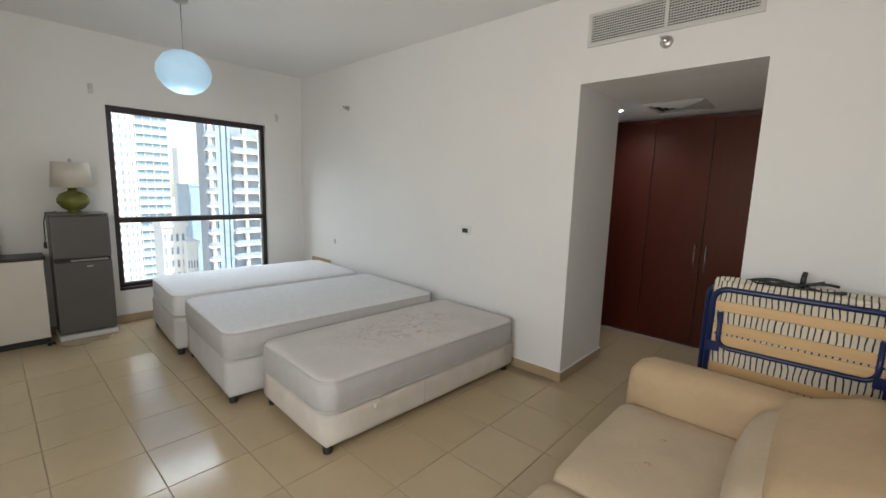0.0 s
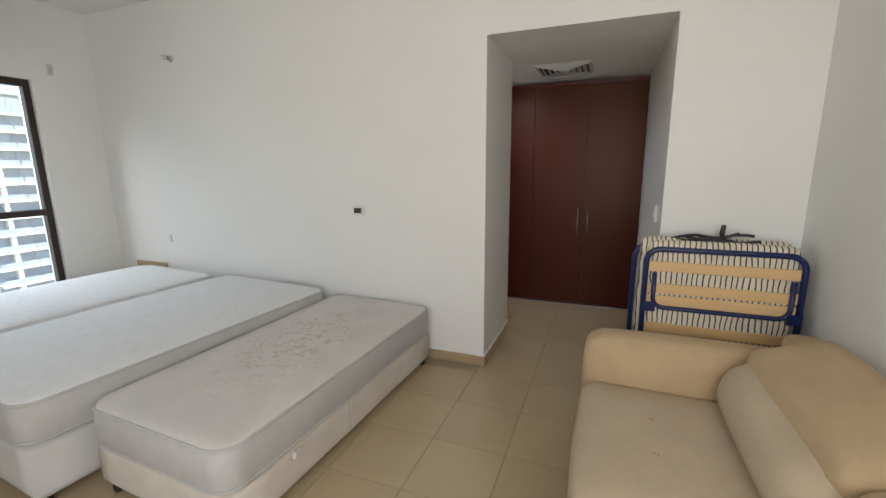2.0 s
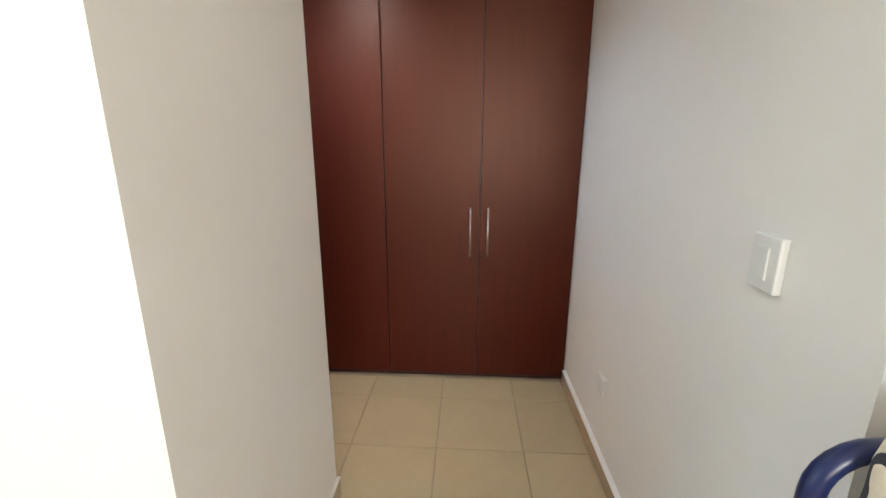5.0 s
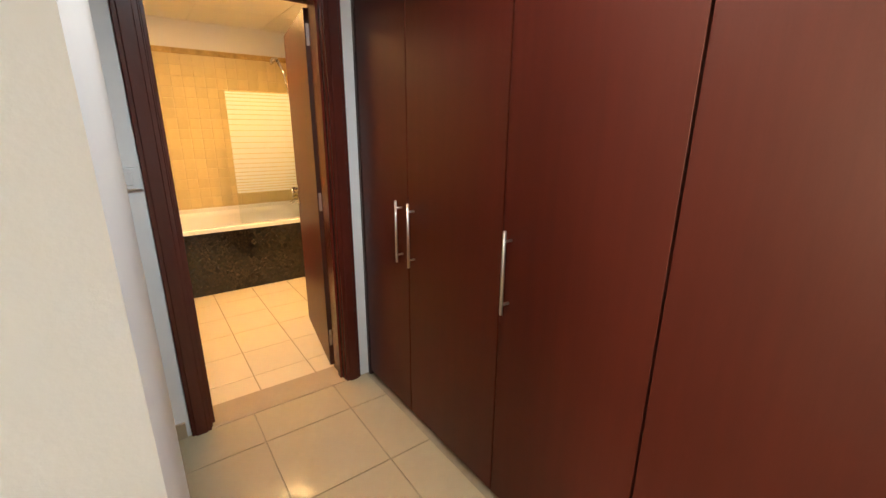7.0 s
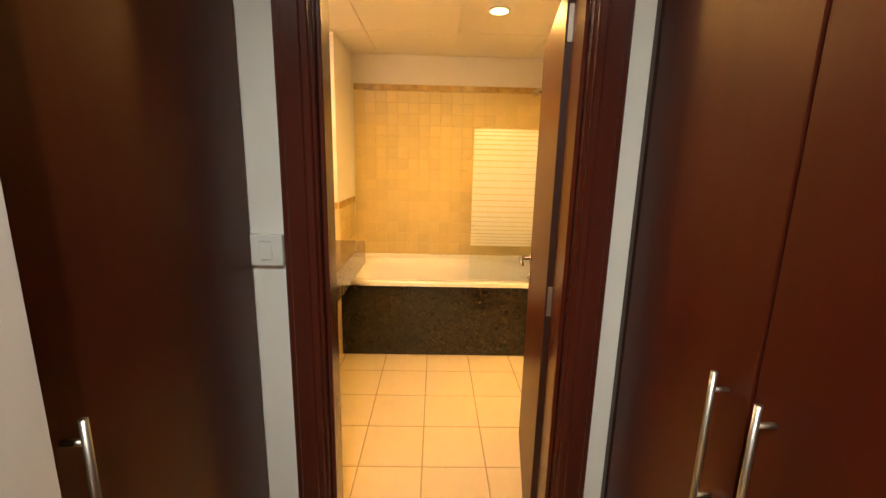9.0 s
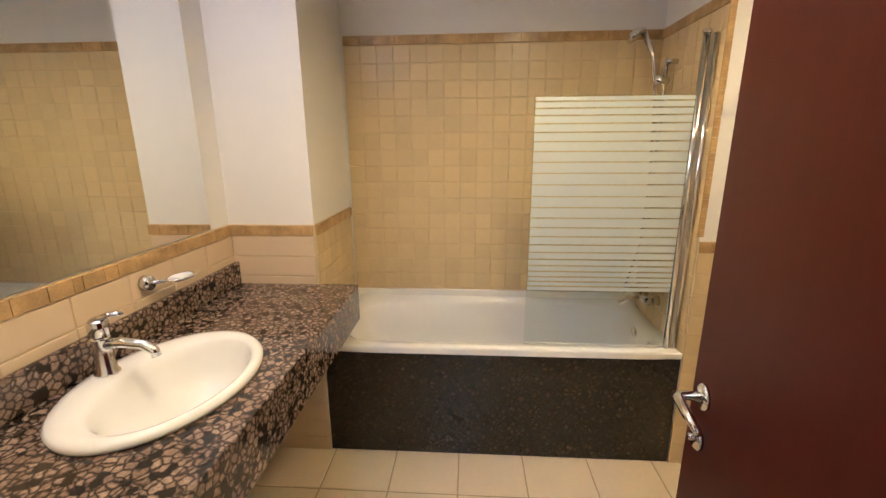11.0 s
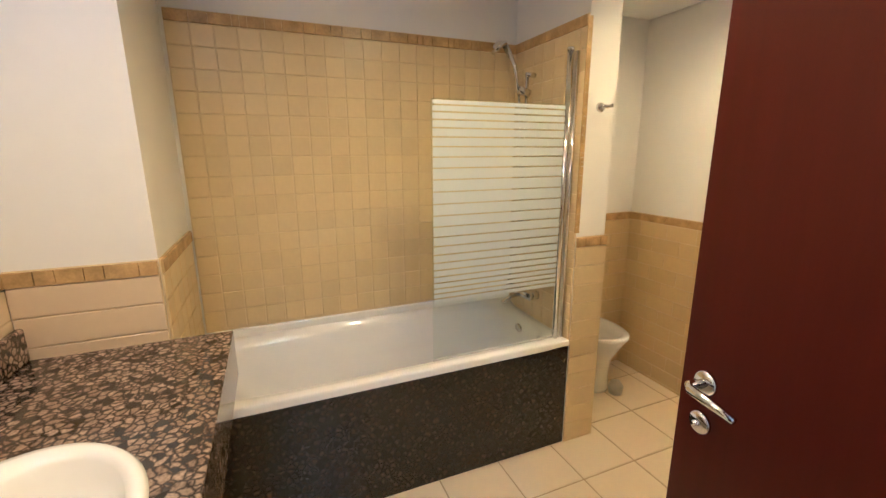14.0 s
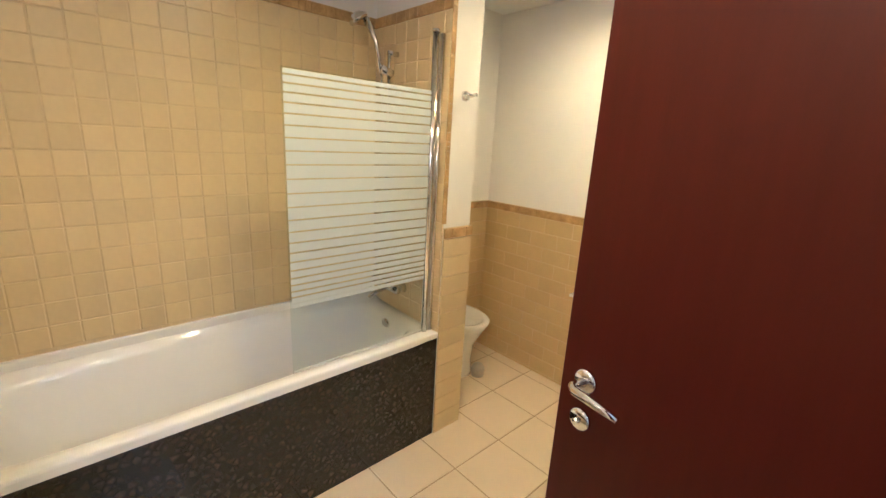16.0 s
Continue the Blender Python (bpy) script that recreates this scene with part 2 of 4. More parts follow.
M_DTILE = mat("cream_dado_tile", (0.69, 0.55, 0.36), 0.3, vary=0.07, scale=5, per=0.4, bump=0.03, bscale=25)
M_OTILE = mat("ochre_dado_tile", (0.60, 0.45, 0.20), 0.3, vary=0.1, scale=5, per=0.4, bump=0.03, bscale=25)
M_BGROUT = mat("ochre_wall_grout", (0.64, 0.51, 0.29), 0.9, vary=0.15)
M_BORDER = mat("amber_onyx_border", (0.46, 0.31, 0.12), 0.25, vary=0.45, scale=14)
M_BFLOOR = mat("cream_bath_floor_tile", (0.70, 0.58, 0.40), 0.3, vary=0.06, scale=4, per=0.3, bump=0.03, bscale=30)
M_CERAMIC = mat("white_sanitaryware", (0.84, 0.83, 0.80), 0.08, vary=0.015, coat=0.3)
M_GRANITE = granite_mat("brown_blob_granite", 50, (0.03, 0.023, 0.019), (0.23, 0.16, 0.11), (0.42, 0.31, 0.225), 0.015, 0.2)
M_GRANITED = granite_mat("dark_brown_granite", 40, (0.012, 0.010, 0.008), (0.030, 0.021, 0.013), (0.075, 0.052, 0.034), 0.03, 0.3)
M_MIRROR = mat("mirror_silver", (0.88, 0.9, 0.89), 0.01, 1.0, vary=0.005)
M_GLASS = glass_mat("clear_glass", (0.95, 0.98, 0.97))
M_FROST = frost_mat("frosted_bands")
M_VENT = mat("vent_white_metal", (0.62, 0.61, 0.58), 0.45, vary=0.04)
# near-black paint standing in for the shade inside the air ducts
M_DARK = mat("duct_shade_black", (0.02, 0.02, 0.02), 0.9)
M_GLOBE = glow_mat("frosted_blue_glass_globe", (0.50, 0.74, 0.95), 0.16)
M_SPOTW = glow_mat("warm_downlight_lens", (1.0, 0.75, 0.4), 8)
M_SPOTC = glow_mat("downlight_lens", (1.0, 0.93, 0.8), 6)
# render base colour lightened to stand in for the bright distance haze
M_TOWER = mat("hazed_cream_render", (0.76, 0.72, 0.66), 0.8, vary=0.06, scale=0.2)
M_TOWERD = mat("grey_beige_cladding", (0.34, 0.35, 0.36), 0.7, vary=0.1, scale=0.2)
# haze is mixed into both glass colours: paler and flatter than clear glazing
M_TGLASS = mat("hazed_blue_tower_glass", (0.27, 0.36, 0.45), 0.3, 0.0, vary=0.2, scale=0.3)
M_TDARK = mat("hazed_window_glass", (0.27, 0.31, 0.36), 0.15, vary=0.3, scale=0.5)
M_GROUND = mat("pale_city_ground", (0.40, 0.37, 0.33), 0.9, vary=0.2, scale=0.02)
M_POOL = mat("turquoise_pool", (0.05, 0.30, 0.33), 0.1, vary=0.1)


# ---------------- mesh builders ----------------
def shape(name, bm, material, parent=None, smooth=False, at=None):
    me = bpy.data.meshes.new(name)
    bmesh.ops.recalc_face_normals(bm, faces=bm.faces)
    bm.to_mesh(me)
    bm.free()
    if smooth:
        for p in me.polygons:
            p.use_smooth = True
    for m in (material if isinstance(material, (list, tuple)) else [material]):
        me.materials.append(m)
    ob = new(name, me)
    if at is not None:
        ob.matrix_basis = at
    ob.parent = parent
    return ob


def add_box(bm, lo, hi, bevel=0.0, seg=1):
    r = bmesh.ops.create_cube(bm, size=1.0)
    for v in r["verts"]:
        v.co = Vector([lo[i] + (v.co[i] + 0.5) * (hi[i] - lo[i]) for i in range(3)])
    if bevel:
        es = {e for v in r["verts"] for e in v.link_edges}
        bmesh.ops.bevel(bm, geom=list(es), offset=bevel, segments=seg, profile=0.5, affect="EDGES")


def add_tube(bm, pts, r, seg=10, closed=False):
    pts = [Vector(p) for p in pts]
    n = len(pts)
    rings, up = [], None
    for i, p in enumerate(pts):
        a = pts[i - 1] if (i or closed) else p
        b = pts[(i + 1) % n] if (i < n - 1 or closed) else p
        d = (b - a).normalized()
        if up is None:
            up = d.orthogonal().normalized()
        up = (up - d * up.dot(d)).normalized()
        side = d.cross(up)
        rr = r[i] if isinstance(r, (list, tuple)) else r
        rings.append([bm.verts.new(p + (up * math.cos(k * math.tau / seg) + side * math.sin(k * math.tau / seg)) * rr) for k in range(seg)])
    for i in range(n if closed else n - 1):
        a, b = rings[i], rings[(i + 1) % n]
        for k in range(seg):
            bm.faces.new((a[k], a[(k + 1) % seg], b[(k + 1) % seg], b[k]))
    if not closed:
        bm.faces.new(rings[0][::-1])
        bm.faces.new(rings[-1])


def add_lathe(bm, prof, cx=0, cy=0, z=0, seg=32, sx=1.0, sy=1.0, power=2.0):
    """Rings of (radius, height), drawn out to an ellipse by sx, sy; closed at both ends."""
    rings = []
    for r, h in prof:
        ring = []
        for k in range(seg):
            a = k * math.tau / seg
            c, s = math.cos(a), math.sin(a)
            c, s = math.copysign(abs(c) ** (2 / power), c), math.copysign(abs(s) ** (2 / power), s)
            ring.append(bm.verts.new((cx + c * r * sx, cy + s * r * sy, z + h)))
        rings.append(ring)
    for a, b in zip(rings, rings[1:]):
        for k in range(seg):
            bm.faces.new((a[k], a[(k + 1) % seg], b[(k + 1) % seg], b[k]))
    bm.faces.new(rings[0][::-1])
    bm.faces.new(rings[-1])


def box(name, lo, hi, material, parent=None, bevel=0.0, seg=1, smooth=False):
    bm = bmesh.new()
    add_box(bm, lo, hi, bevel, seg)
    return shape(name, bm, material, parent, smooth)


def boxes(name, items, material, parent=None, bevel=0.0):
    bm = bmesh.new()
    for lo, hi in items:
        add_box(bm, lo, hi, bevel)
    return shape(name, bm, material, parent)


def tube(name, pts, r, material, parent=None, seg=10, closed=False):
    bm = bmesh.new()
    add_tube(bm, pts, r, seg, closed)
    return shape(name, bm, material, parent, True)


def lathe(name, prof, material, parent=None, **kw):
    bm = bmesh.new()
    add_lathe(bm, prof, **kw)
    ob = shape(name, bm, material, parent, True)
    return ob


def holder(name, label, category, at=(0, 0, 0), group="", kind=""):
    ob = new(name)
    ob.empty_display_size = 0.1
    ob.location = at
    return tagged(ob, label, category, group, kind)


def struct(ob, label="", category=""):
    return tagged(ob, label, category, "", "structure")


def cushion(name, lo, hi, material, parent, soft=0.06, puff=0.02, n=8, at=None):
    """A soft box: rounded edges, bulging faces."""
    bm = bmesh.new()
    bmesh.ops.create_cube(bm, size=2.0)
    bmesh.ops.subdivide_edges(bm, edges=bm.edges[:], cuts=n, use_grid_fill=True)
    c = [(a + b) / 2 for a, b in zip(lo, hi)]
    h = [(b - a) / 2 for a, b in zip(lo, hi)]
    for v in bm.verts:
        u = v.co.copy()
        inner = Vector([max(-(h[i] - soft), min(h[i] - soft, u[i] * h[i])) for i in range(3)])
        d = Vector([u[i] * h[i] for i in range(3)]) - inner
        p = inner + (d.normalized() * min(soft, max(abs(x) for x in d)) if d.length > 1e-6 else d)
        for i in range(3):
            j, k = (i + 1) % 3, (i + 2) % 3
            if abs(u[i]) > 0.999:
                p[i] += math.copysign(puff * (1 - u[j] ** 2) * (1 - u[k] ** 2), u[i])
        w = noise.noise(Vector([u[i] * h[i] for i in range(3)]) * 5 + Vector(c)) * 0.006
        v.co = Vector(c) + p * (1 + w)
    return shape(name, bm, material, parent, True, at)
# ---------------- the shell ----------------
H1, H2, H3 = 3.13, 2.462, 2.30          # ceilings: bedroom, corridor, bathroom
XW, XE, YS = -4.27, 1.92, -4.60        # bedroom window wall, sofa wall, balcony wall
WY0, WY1, WZ0, WZ1 = -2.27, -0.54, 0.37, 2.41
DW = -1.58                              # corridor face of the bathroom door wall
BX, BY1 = -4.06, 3.22                   # bathroom back wall and far end wall

struct(boxes("wall_north", [((XW - 0.25, 0, 0), (0, 0.19, H1)), ((0, 0, H2), (1.175, 0.25, H1)), ((1.175, 0, 0), (XE + 0.2, 0.25, H1))], M_WALL), "white painted plaster wall with a wide opening", "wall")
struct(boxes("wall_west", [((XW - 0.25, YS - 0.2, 0), (XW, WY0, H1)), ((XW - 0.25, WY1, 0), (XW, 0, H1)),
                           ((XW - 0.25, WY0, 0), (XW, WY1, WZ0)), ((XW - 0.25, WY0, WZ1), (XW, WY1, H1))], M_WALL), "white plaster wall around the bedroom window", "wall")
struct(box("wall_east", (XE, YS - 0.2, 0), (XE + 0.2, 0, H1), M_WALL), "white painted plaster wall", "wall")
struct(boxes("wall_south", [((XW, YS - 0.2, 0), (0.1, YS, H1)), ((1.84, YS - 0.2, 0), (XE, YS, H1)), ((0.1, YS - 0.2, 2.55), (1.84, YS, H1)),
                            ((0.1, YS - 0.2, 0), (1.84, YS, 0.2))], M_WALL), "white plaster wall with a balcony opening", "wall")
struct(box("ceiling_bedroom", (XW, YS, H1), (XE, 0, H1 + 0.15), M_CEIL), "white painted flat ceiling", "ceiling")
struct(box("ceiling_corridor", (DW - 0.17, 0.25, H2), (1.30, 2.45, H2 + 0.15), M_CEIL), "white painted low ceiling", "ceiling")
struct(box("wall_corridor_left", (-0.905, 0.19, 0), (0, 0.84, H2), M_WALL), "white painted corridor wall", "wall")
struct(box("wall_corridor_right", (1.175, 0.25, 0), (1.30, 2.45, H2), M_WALL), "white painted corridor wall", "wall")
struct(boxes("wall_bath_door", [((DW - 0.17, 0.19, 0), (DW, 0.948, H2)), ((DW - 0.17, 1.69, 0), (DW, 1.815, H2)), ((DW - 0.17, 0.948, 2.03), (DW, 1.69, H2))], M_WALL), "white wall round the bathroom door", "wall")
struct(boxes("wall_behind_wardrobe", [((DW - 0.17, 1.815, 0), (DW, 2.45, H2)), ((DW, 2.40, 0), (1.175, 2.45, H2)), ((DW - 0.17, 2.45, 0), (DW, BY1, H2))], M_WALL), "plain white wall", "wall")
struct(box("wall_bath_back", (BX - 0.15, 0.584, 0), (BX, BY1, H2), M_WALL), "white plaster wall above tiling", "wall")
struct(box("wall_bath_pillar", (BX - 0.15, 0.19, 0), (-3.477, 0.584, H2), M_WALL), "white boxed-out wall beside the bath", "wall")
struct(box("wall_bath_end", (BX - 0.15, BY1, 0), (DW, BY1 + 0.15, H2), M_WALL), "cream wall above a tiled dado", "wall")
struct(box("wall_bath_partition", (BX, 2.262, 0), (-3.477, 2.435, H3), M_WALL), "white partition between bath and toilet", "wall")

# suspended bathroom ceiling, panels with narrow shadow joints
bm = bmesh.new()
add_box(bm, (BX, 0.19, H3 + 0.006), (DW - 0.17, BY1, H3 + 0.1))
px = BX + 0.03
while px < DW - 0.2:
    py = 0.21
    while py < BY1 - 0.03:
        add_box(bm, (px, py, H3), (min(px + 0.593, DW - 0.175), min(py + 0.593, BY1 - 0.004), H3 + 0.005))
        py += 0.6
    px += 0.6
struct(shape("ceiling_bathroom", bm, M_CEIL), "suspended ceiling of square white panels", "ceiling")

floor = struct(box("floor", (XW - 0.2, YS - 0.2, -0.2), (XE + 0.2, 1.85, -0.004), M_GROUT), "beige porcelain tiled floor", "floor")
bath_floor = struct(box("floor_bathroom", (BX, 0.19, -0.19), (DW - 0.17, BY1, -0.003), M_FGROUT), "cream tiled bathroom floor", "floor")
box("threshold", (DW - 0.18, 0.97, -0.1), (DW + 0.01, 1.668, 0.006), M_SKIRT, bath_floor, 0.002)

# skirting
struct(boxes("baseboard", [((XW, -0.012, 0), (0.012, 0, 0.085)), ((0, 0, 0), (0.012, 0.852, 0.085)), ((-0.905, 0.84, 0), (0, 0.852, 0.085)),
                           ((1.153, 0.0, 0), (1.175, 1.79, 0.085)), ((1.153, -0.012, 0), (XE, 0, 0.085)), ((XE - 0.012, YS, 0), (XE, -0.012, 0.085)),
                           ((XW, YS, 0), (XW + 0.012, -0.012, 0.085)), ((DW, 0.77, 0), (DW + 0.012, 0.865, 0.085))], M_SKIRT, None, 0.003), "beige tile skirting", "skirting")
struct(boxes("trim", [((XW, -0.014, 0.086), (0.014, 0, 0.091)), ((0, 0, 0.086), (0.014, 0.854, 0.091)), ((1.151, -0.014, 0.086), (XE, 0, 0.091)), ((1.151, 0, 0.086), (1.175, 1.79, 0.091))], M_WALL), "white sealant line over the skirting", "trim")

# ---------------- bedroom window ----------------
window = holder("window_1", "dark bronze framed window with a low transom", "window", (XW, WY0, WZ0), kind="structure")


def at_window(items, name, material):
    o = boxes(name, [((a[0] - XW, a[1] - WY0, a[2] - WZ0), (b[0] - XW, b[1] - WY0, b[2] - WZ0)) for a, b in items], material, window, 0.004)
    return o


fx0, fx1 = XW - 0.11, XW - 0.04
at_window([((fx0, WY0, WZ0), (fx1, WY0 + 0.055, WZ1)), ((fx0, WY1 - 0.055, WZ0), (fx1, WY1, WZ1)), ((fx0, WY0 + 0.055, WZ1 - 0.065), (fx1, WY1 - 0.055, WZ1)),
           ((fx0, WY0 + 0.055, WZ0), (fx1, WY1 - 0.055, WZ0 + 0.075))], "frame", M_FRAME)
at_window([((fx0, WY0 + 0.055, 1.135), (fx1 + 0.004, WY1 - 0.055, 1.195))], "transom", M_FRAME)
at_window([((fx1, WY0, WZ0), (XW + 0.015, WY1, WZ0 + 0.03))], "sill", M_FRAME)
for z0, z1 in ((WZ0 + 0.075, 1.135), (1.195, WZ1 - 0.065)):
    pane = at_window([((XW - 0.08, WY0 + 0.05, z0), (XW - 0.074, WY1 - 0.05, z1))], "pane", M_GLASS)
    pane.visible_shadow = False

# balcony door behind the walker
balcony = holder("window_2", "dark framed balcony opening", "window", (0, 0, 0), kind="structure")
boxes("frame", [((0.1, YS - 0.14, 0.2), (0.16, YS - 0.07, 2.55)), ((1.78, YS - 0.14, 0.2), (1.84, YS - 0.07, 2.55)),
                ((0.16, YS - 0.14, 2.49), (1.78, YS - 0.07, 2.55)), ((0.16, YS - 0.14, 0.2), (1.78, YS - 0.07, 0.26))], M_FRAME, balcony)


# ---------------- city outside ----------------
GZ = -100
struct(box("ground", (-3000, -3000, GZ - 1), (3000, 3000, GZ), M_GROUND), "pale hazy city ground far below", "ground")


def tower(name, label, x, y0, y1, depth, z0, z1, storey, wall, style):
    """A tower block whose window front looks along +x."""
    t = holder(name, label, "tower", (x, (y0 + y1) / 2, z0))
    w, h = (y1 - y0) / 2, z1 - z0
    box("body", (-depth, -w, 0), (0, w, h), wall, t)
    n = int(h / storey)
    glass, slabs, dark = [], [], []
    for i in range(n):
        z = i * storey
        for (a, b, kind) in style:
            u0, u1 = -w + a * 2 * w, -w + b * 2 * w
            if kind == "band":
                glass.append(((0.0, u0, z + 0.9), (0.25, u1, z + storey - 0.25)))
                slabs.append(((0.0, u0 - 0.1, z - 0.2), (1.0, u1 + 0.1, z + 0.25)))
                slabs.append(((0.9, u0, z + 0.95), (1.0, u1, z + 1.1)))
                k = u0
                while k < u1:
                    slabs.append(((0.0, k, z), (0.7, k + 0.16, z + storey)))
                    k += (u1 - u0) / 4.0
            elif kind == "hole":
                dark.append(((0.0, u0, z + 0.7), (0.12, u1, z + storey - 0.7)))
            elif kind == "balcony":
                dark.append(((0.0, u0, z + 0.3), (0.1, u1, z + storey - 0.3)))
                slabs.append(((0.0, u0 - 0.2, z - 0.25), (1.6, u1 + 0.2, z + 0.15)))
                dark.append(((1.45, u0, z + 0.15), (1.55, u1, z + 1.15)))
                m = (u0 + u1) / 2
                slabs.append(((0.0, m - 0.35, z), (1.0, m + 0.35, z + storey)))
            elif kind == "shaft":
                glass.append(((0.0, u0, z + 0.05), (0.5, u1, z + storey - 0.05)))
    if glass:
        tagged(boxes("glazing", glass, M_TGLASS, t), kind="stuff")
    if slabs:
        tagged(boxes("balcony_slabs", slabs, M_TOWER, t), kind="stuff")
    if dark:
        tagged(boxes("window_openings", dark, M_TDARK, t), kind="stuff")
    box("parapet", (-depth, -w - 0.3, h), (0.4, w + 0.3, h + 1.2), wall, t)
    return t


S1 = [(0.04, 0.075, "hole"), (0.14, 0.175, "hole"), (0.30, 0.335, "hole"), (0.385, 0.42, "hole"), (0.46, 0.485, "hole"), (0.515, 0.54, "hole"), (0.58, 1.0, "band")]
S2 = [(0.0, 0.08, "balcony"), (0.095, 0.13, "shaft"), (0.15, 0.185, "shaft"), (0.205, 0.235, "shaft"), (0.25, 0.495, "balcony"), (0.505, 0.745, "balcony"), (0.755, 1.0, "balcony")]
S3 = [(a / 4 + 0.05, a / 4 + 0.15, "hole") for a in range(4)]
S4 = [(0.02, 0.98, "shaft")]
tower("apartment_tower", "cream residential tower with blue glazed balconies", -190, 22.0, 46.5, 6, GZ, 75, 3.3, M_TOWER, S1)
tower("apartment_tower", "grey residential tower with dark balconies", -105, 31.8, 55.0, 5, GZ, 15.6, 3.2, M_TOWERD, S2)
tower("apartment_block", "pale lower apartment block with small windows", -118, 25.6, 30.8, 8, GZ, -9.8, 3.3, M_TOWER, S3)
tower("apartment_block", "pale stepped apartment block", -115, 29.9, 32.4, 9, GZ, -14.5, 3.3, M_TOWER, S3)
tower("office_tower", "blue glass office building", -240, 68, 84, 20, GZ, -1.0, 4.0, M_TGLASS, S4)
tower("distant_tower", "slim pale tower in the haze", -300, 80.5, 88, 12, GZ, 21, 4.0, M_TOWER, S3)
struct(box("water", (-120, 24, GZ), (-85, 60, GZ + 0.2), M_POOL), "turquoise swimming pool far below", "water")
# ---------------- bedroom things ----------------
def rounded_slab(name, hx, hy, z0, z1, r, top, side, parent):
    """A mattress: flat bands at the sides, round corners, a quilted top that swells a little."""
    bm = bmesh.new()

    def ring(inset, z, rr):
        vs = []
        for sx, sy, a0 in ((1, 1, 0), (-1, 1, 90), (-1, -1, 180), (1, -1, 270)):
            for k in range(8):
                a = radians(a0 + k * 90 / 7)
                vs.append(bm.verts.new((sx * (hx - inset - rr) + math.cos(a) * rr, sy * (hy - inset - rr) + math.sin(a) * rr, z)))
        return vs

    levels = [(0.03, z0, r), (0.006, z0 + 0.012, r), (0.0, z0 + 0.03, r), (-0.004, (z0 + z1) / 2, r), (0.0, z1 - 0.022, r), (0.008, z1 - 0.008, r), (0.03, z1, r * 0.9)]
    rings = [ring(*v) for v in levels]
    for i, (a, b) in enumerate(zip(rings, rings[1:])):
        for k in range(32):
            f = bm.faces.new((a[k], a[(k + 1) % 32], b[(k + 1) % 32], b[k]))
            f.material_index = 0 if i == 5 else 1
    bm.faces.new(rings[0][::-1]).material_index = 1
    f = bm.faces.new(rings[-1])
    cut = bmesh.ops.bisect_plane
    for axis, h in ((0, hx), (1, hy)):
        n = int(h * 2 / 0.09)
        for k in range(1, n):
            c = [0, 0, 0]
            c[axis] = -h + 2 * h * k / n
            m = [0, 0, 0]
            m[axis] = 1
            up = [q for q in bm.faces if min(v.co.z for v in q.verts) > z1 - 0.0005]
            geom = up + list({e for q in up for e in q.edges}) + list({v for q in up for v in q.verts})
            cut(bm, geom=geom, plane_co=c, plane_no=m, dist=1e-5)
    for v in bm.verts:
        if v.co.z > z1 - 0.0005:
            u, w = abs(v.co.x) / hx, abs(v.co.y) / hy
            v.co.z += 0.012 * (1 - u ** 4) * (1 - w ** 4) + 0.005 * noise.noise(Vector((v.co.x * 9, v.co.y * 9, hx * 7))) * (1 - max(u, w) ** 6)
    return shape(name, bm, [top, side], parent, True)


def divan(name, label, cx, w, y0, y1, ztop, zbase, cloth, side, base_mat, drawer=False, over=0.0, turn=0.0):
    """A divan bed on castors: base box, mattress with piped edges."""
    d = holder(name, label, "bed", (cx, (y0 + y1) / 2, 0), "divan beds in a row")
    d.rotation_euler = (0, 0, radians(turn))
    L, hw = (y1 - y0) / 2, w / 2
    cushion("base", (-hw + 0.012, -L + 0.012, 0.055), (hw - 0.012, L, zbase), base_mat, d, 0.025, 0.006, 8)
    rounded_slab("mattress", hw + over, L + over / 2, zbase + 0.002, ztop, 0.11, cloth, side, d)
    for z in (zbase + 0.018, ztop - 0.014):
        r = 0.11
        pts = []
        for sx, sy, a0 in ((1, 1, 0), (-1, 1, 90), (-1, -1, 180), (1, -1, 270)):
            for k in range(8):
                a = radians(a0 + k * 90 / 7)
                pts.append((sx * (hw + over - r) + math.cos(a) * (r - 0.002), sy * (L - r) + math.sin(a) * (r - 0.002) - (over / 2 if sy < 0 else 0), z))
        tube("piping", pts, 0.007, side, d, 6, True)
    for sx in (-1, 1):
        for sy in (-1, 1):
            lathe("castor", [(0.026, 0.0), (0.03, 0.01), (0.03, 0.045), (0.018, 0.06)], M_BLACK, d, cx=sx * (hw - 0.07), cy=sy * (L - 0.06), seg=14)
    if drawer:
        box("base_seam", (hw - 0.013, -0.15, 0.07), (hw - 0.006, -0.144, zbase - 0.02), side, d)
        box("pull_tab", (hw - 0.012, -L * 0.62, zbase - 0.06), (hw + 0.008, -L * 0.62 + 0.05, zbase - 0.02), base_mat, d, 0.004)
    return d


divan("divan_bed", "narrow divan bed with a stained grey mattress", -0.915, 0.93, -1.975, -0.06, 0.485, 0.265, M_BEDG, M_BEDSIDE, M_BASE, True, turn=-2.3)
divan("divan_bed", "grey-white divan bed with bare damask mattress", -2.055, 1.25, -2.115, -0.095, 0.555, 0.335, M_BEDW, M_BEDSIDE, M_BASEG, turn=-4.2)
divan("divan_bed", "white divan bed below the window", -3.275, 1.15, -2.11, -0.105, 0.575, 0.36, M_BEDW, M_BEDW, M_BASEG, over=-0.035, turn=-3.6)
hb = box("headboard_strip", (-3.98, -0.034, 0.0), (-3.5, -0.016, 0.59), M_SKIRT, None, 0.006)
tagged(hb, "thin brown board standing behind the bed", "board")


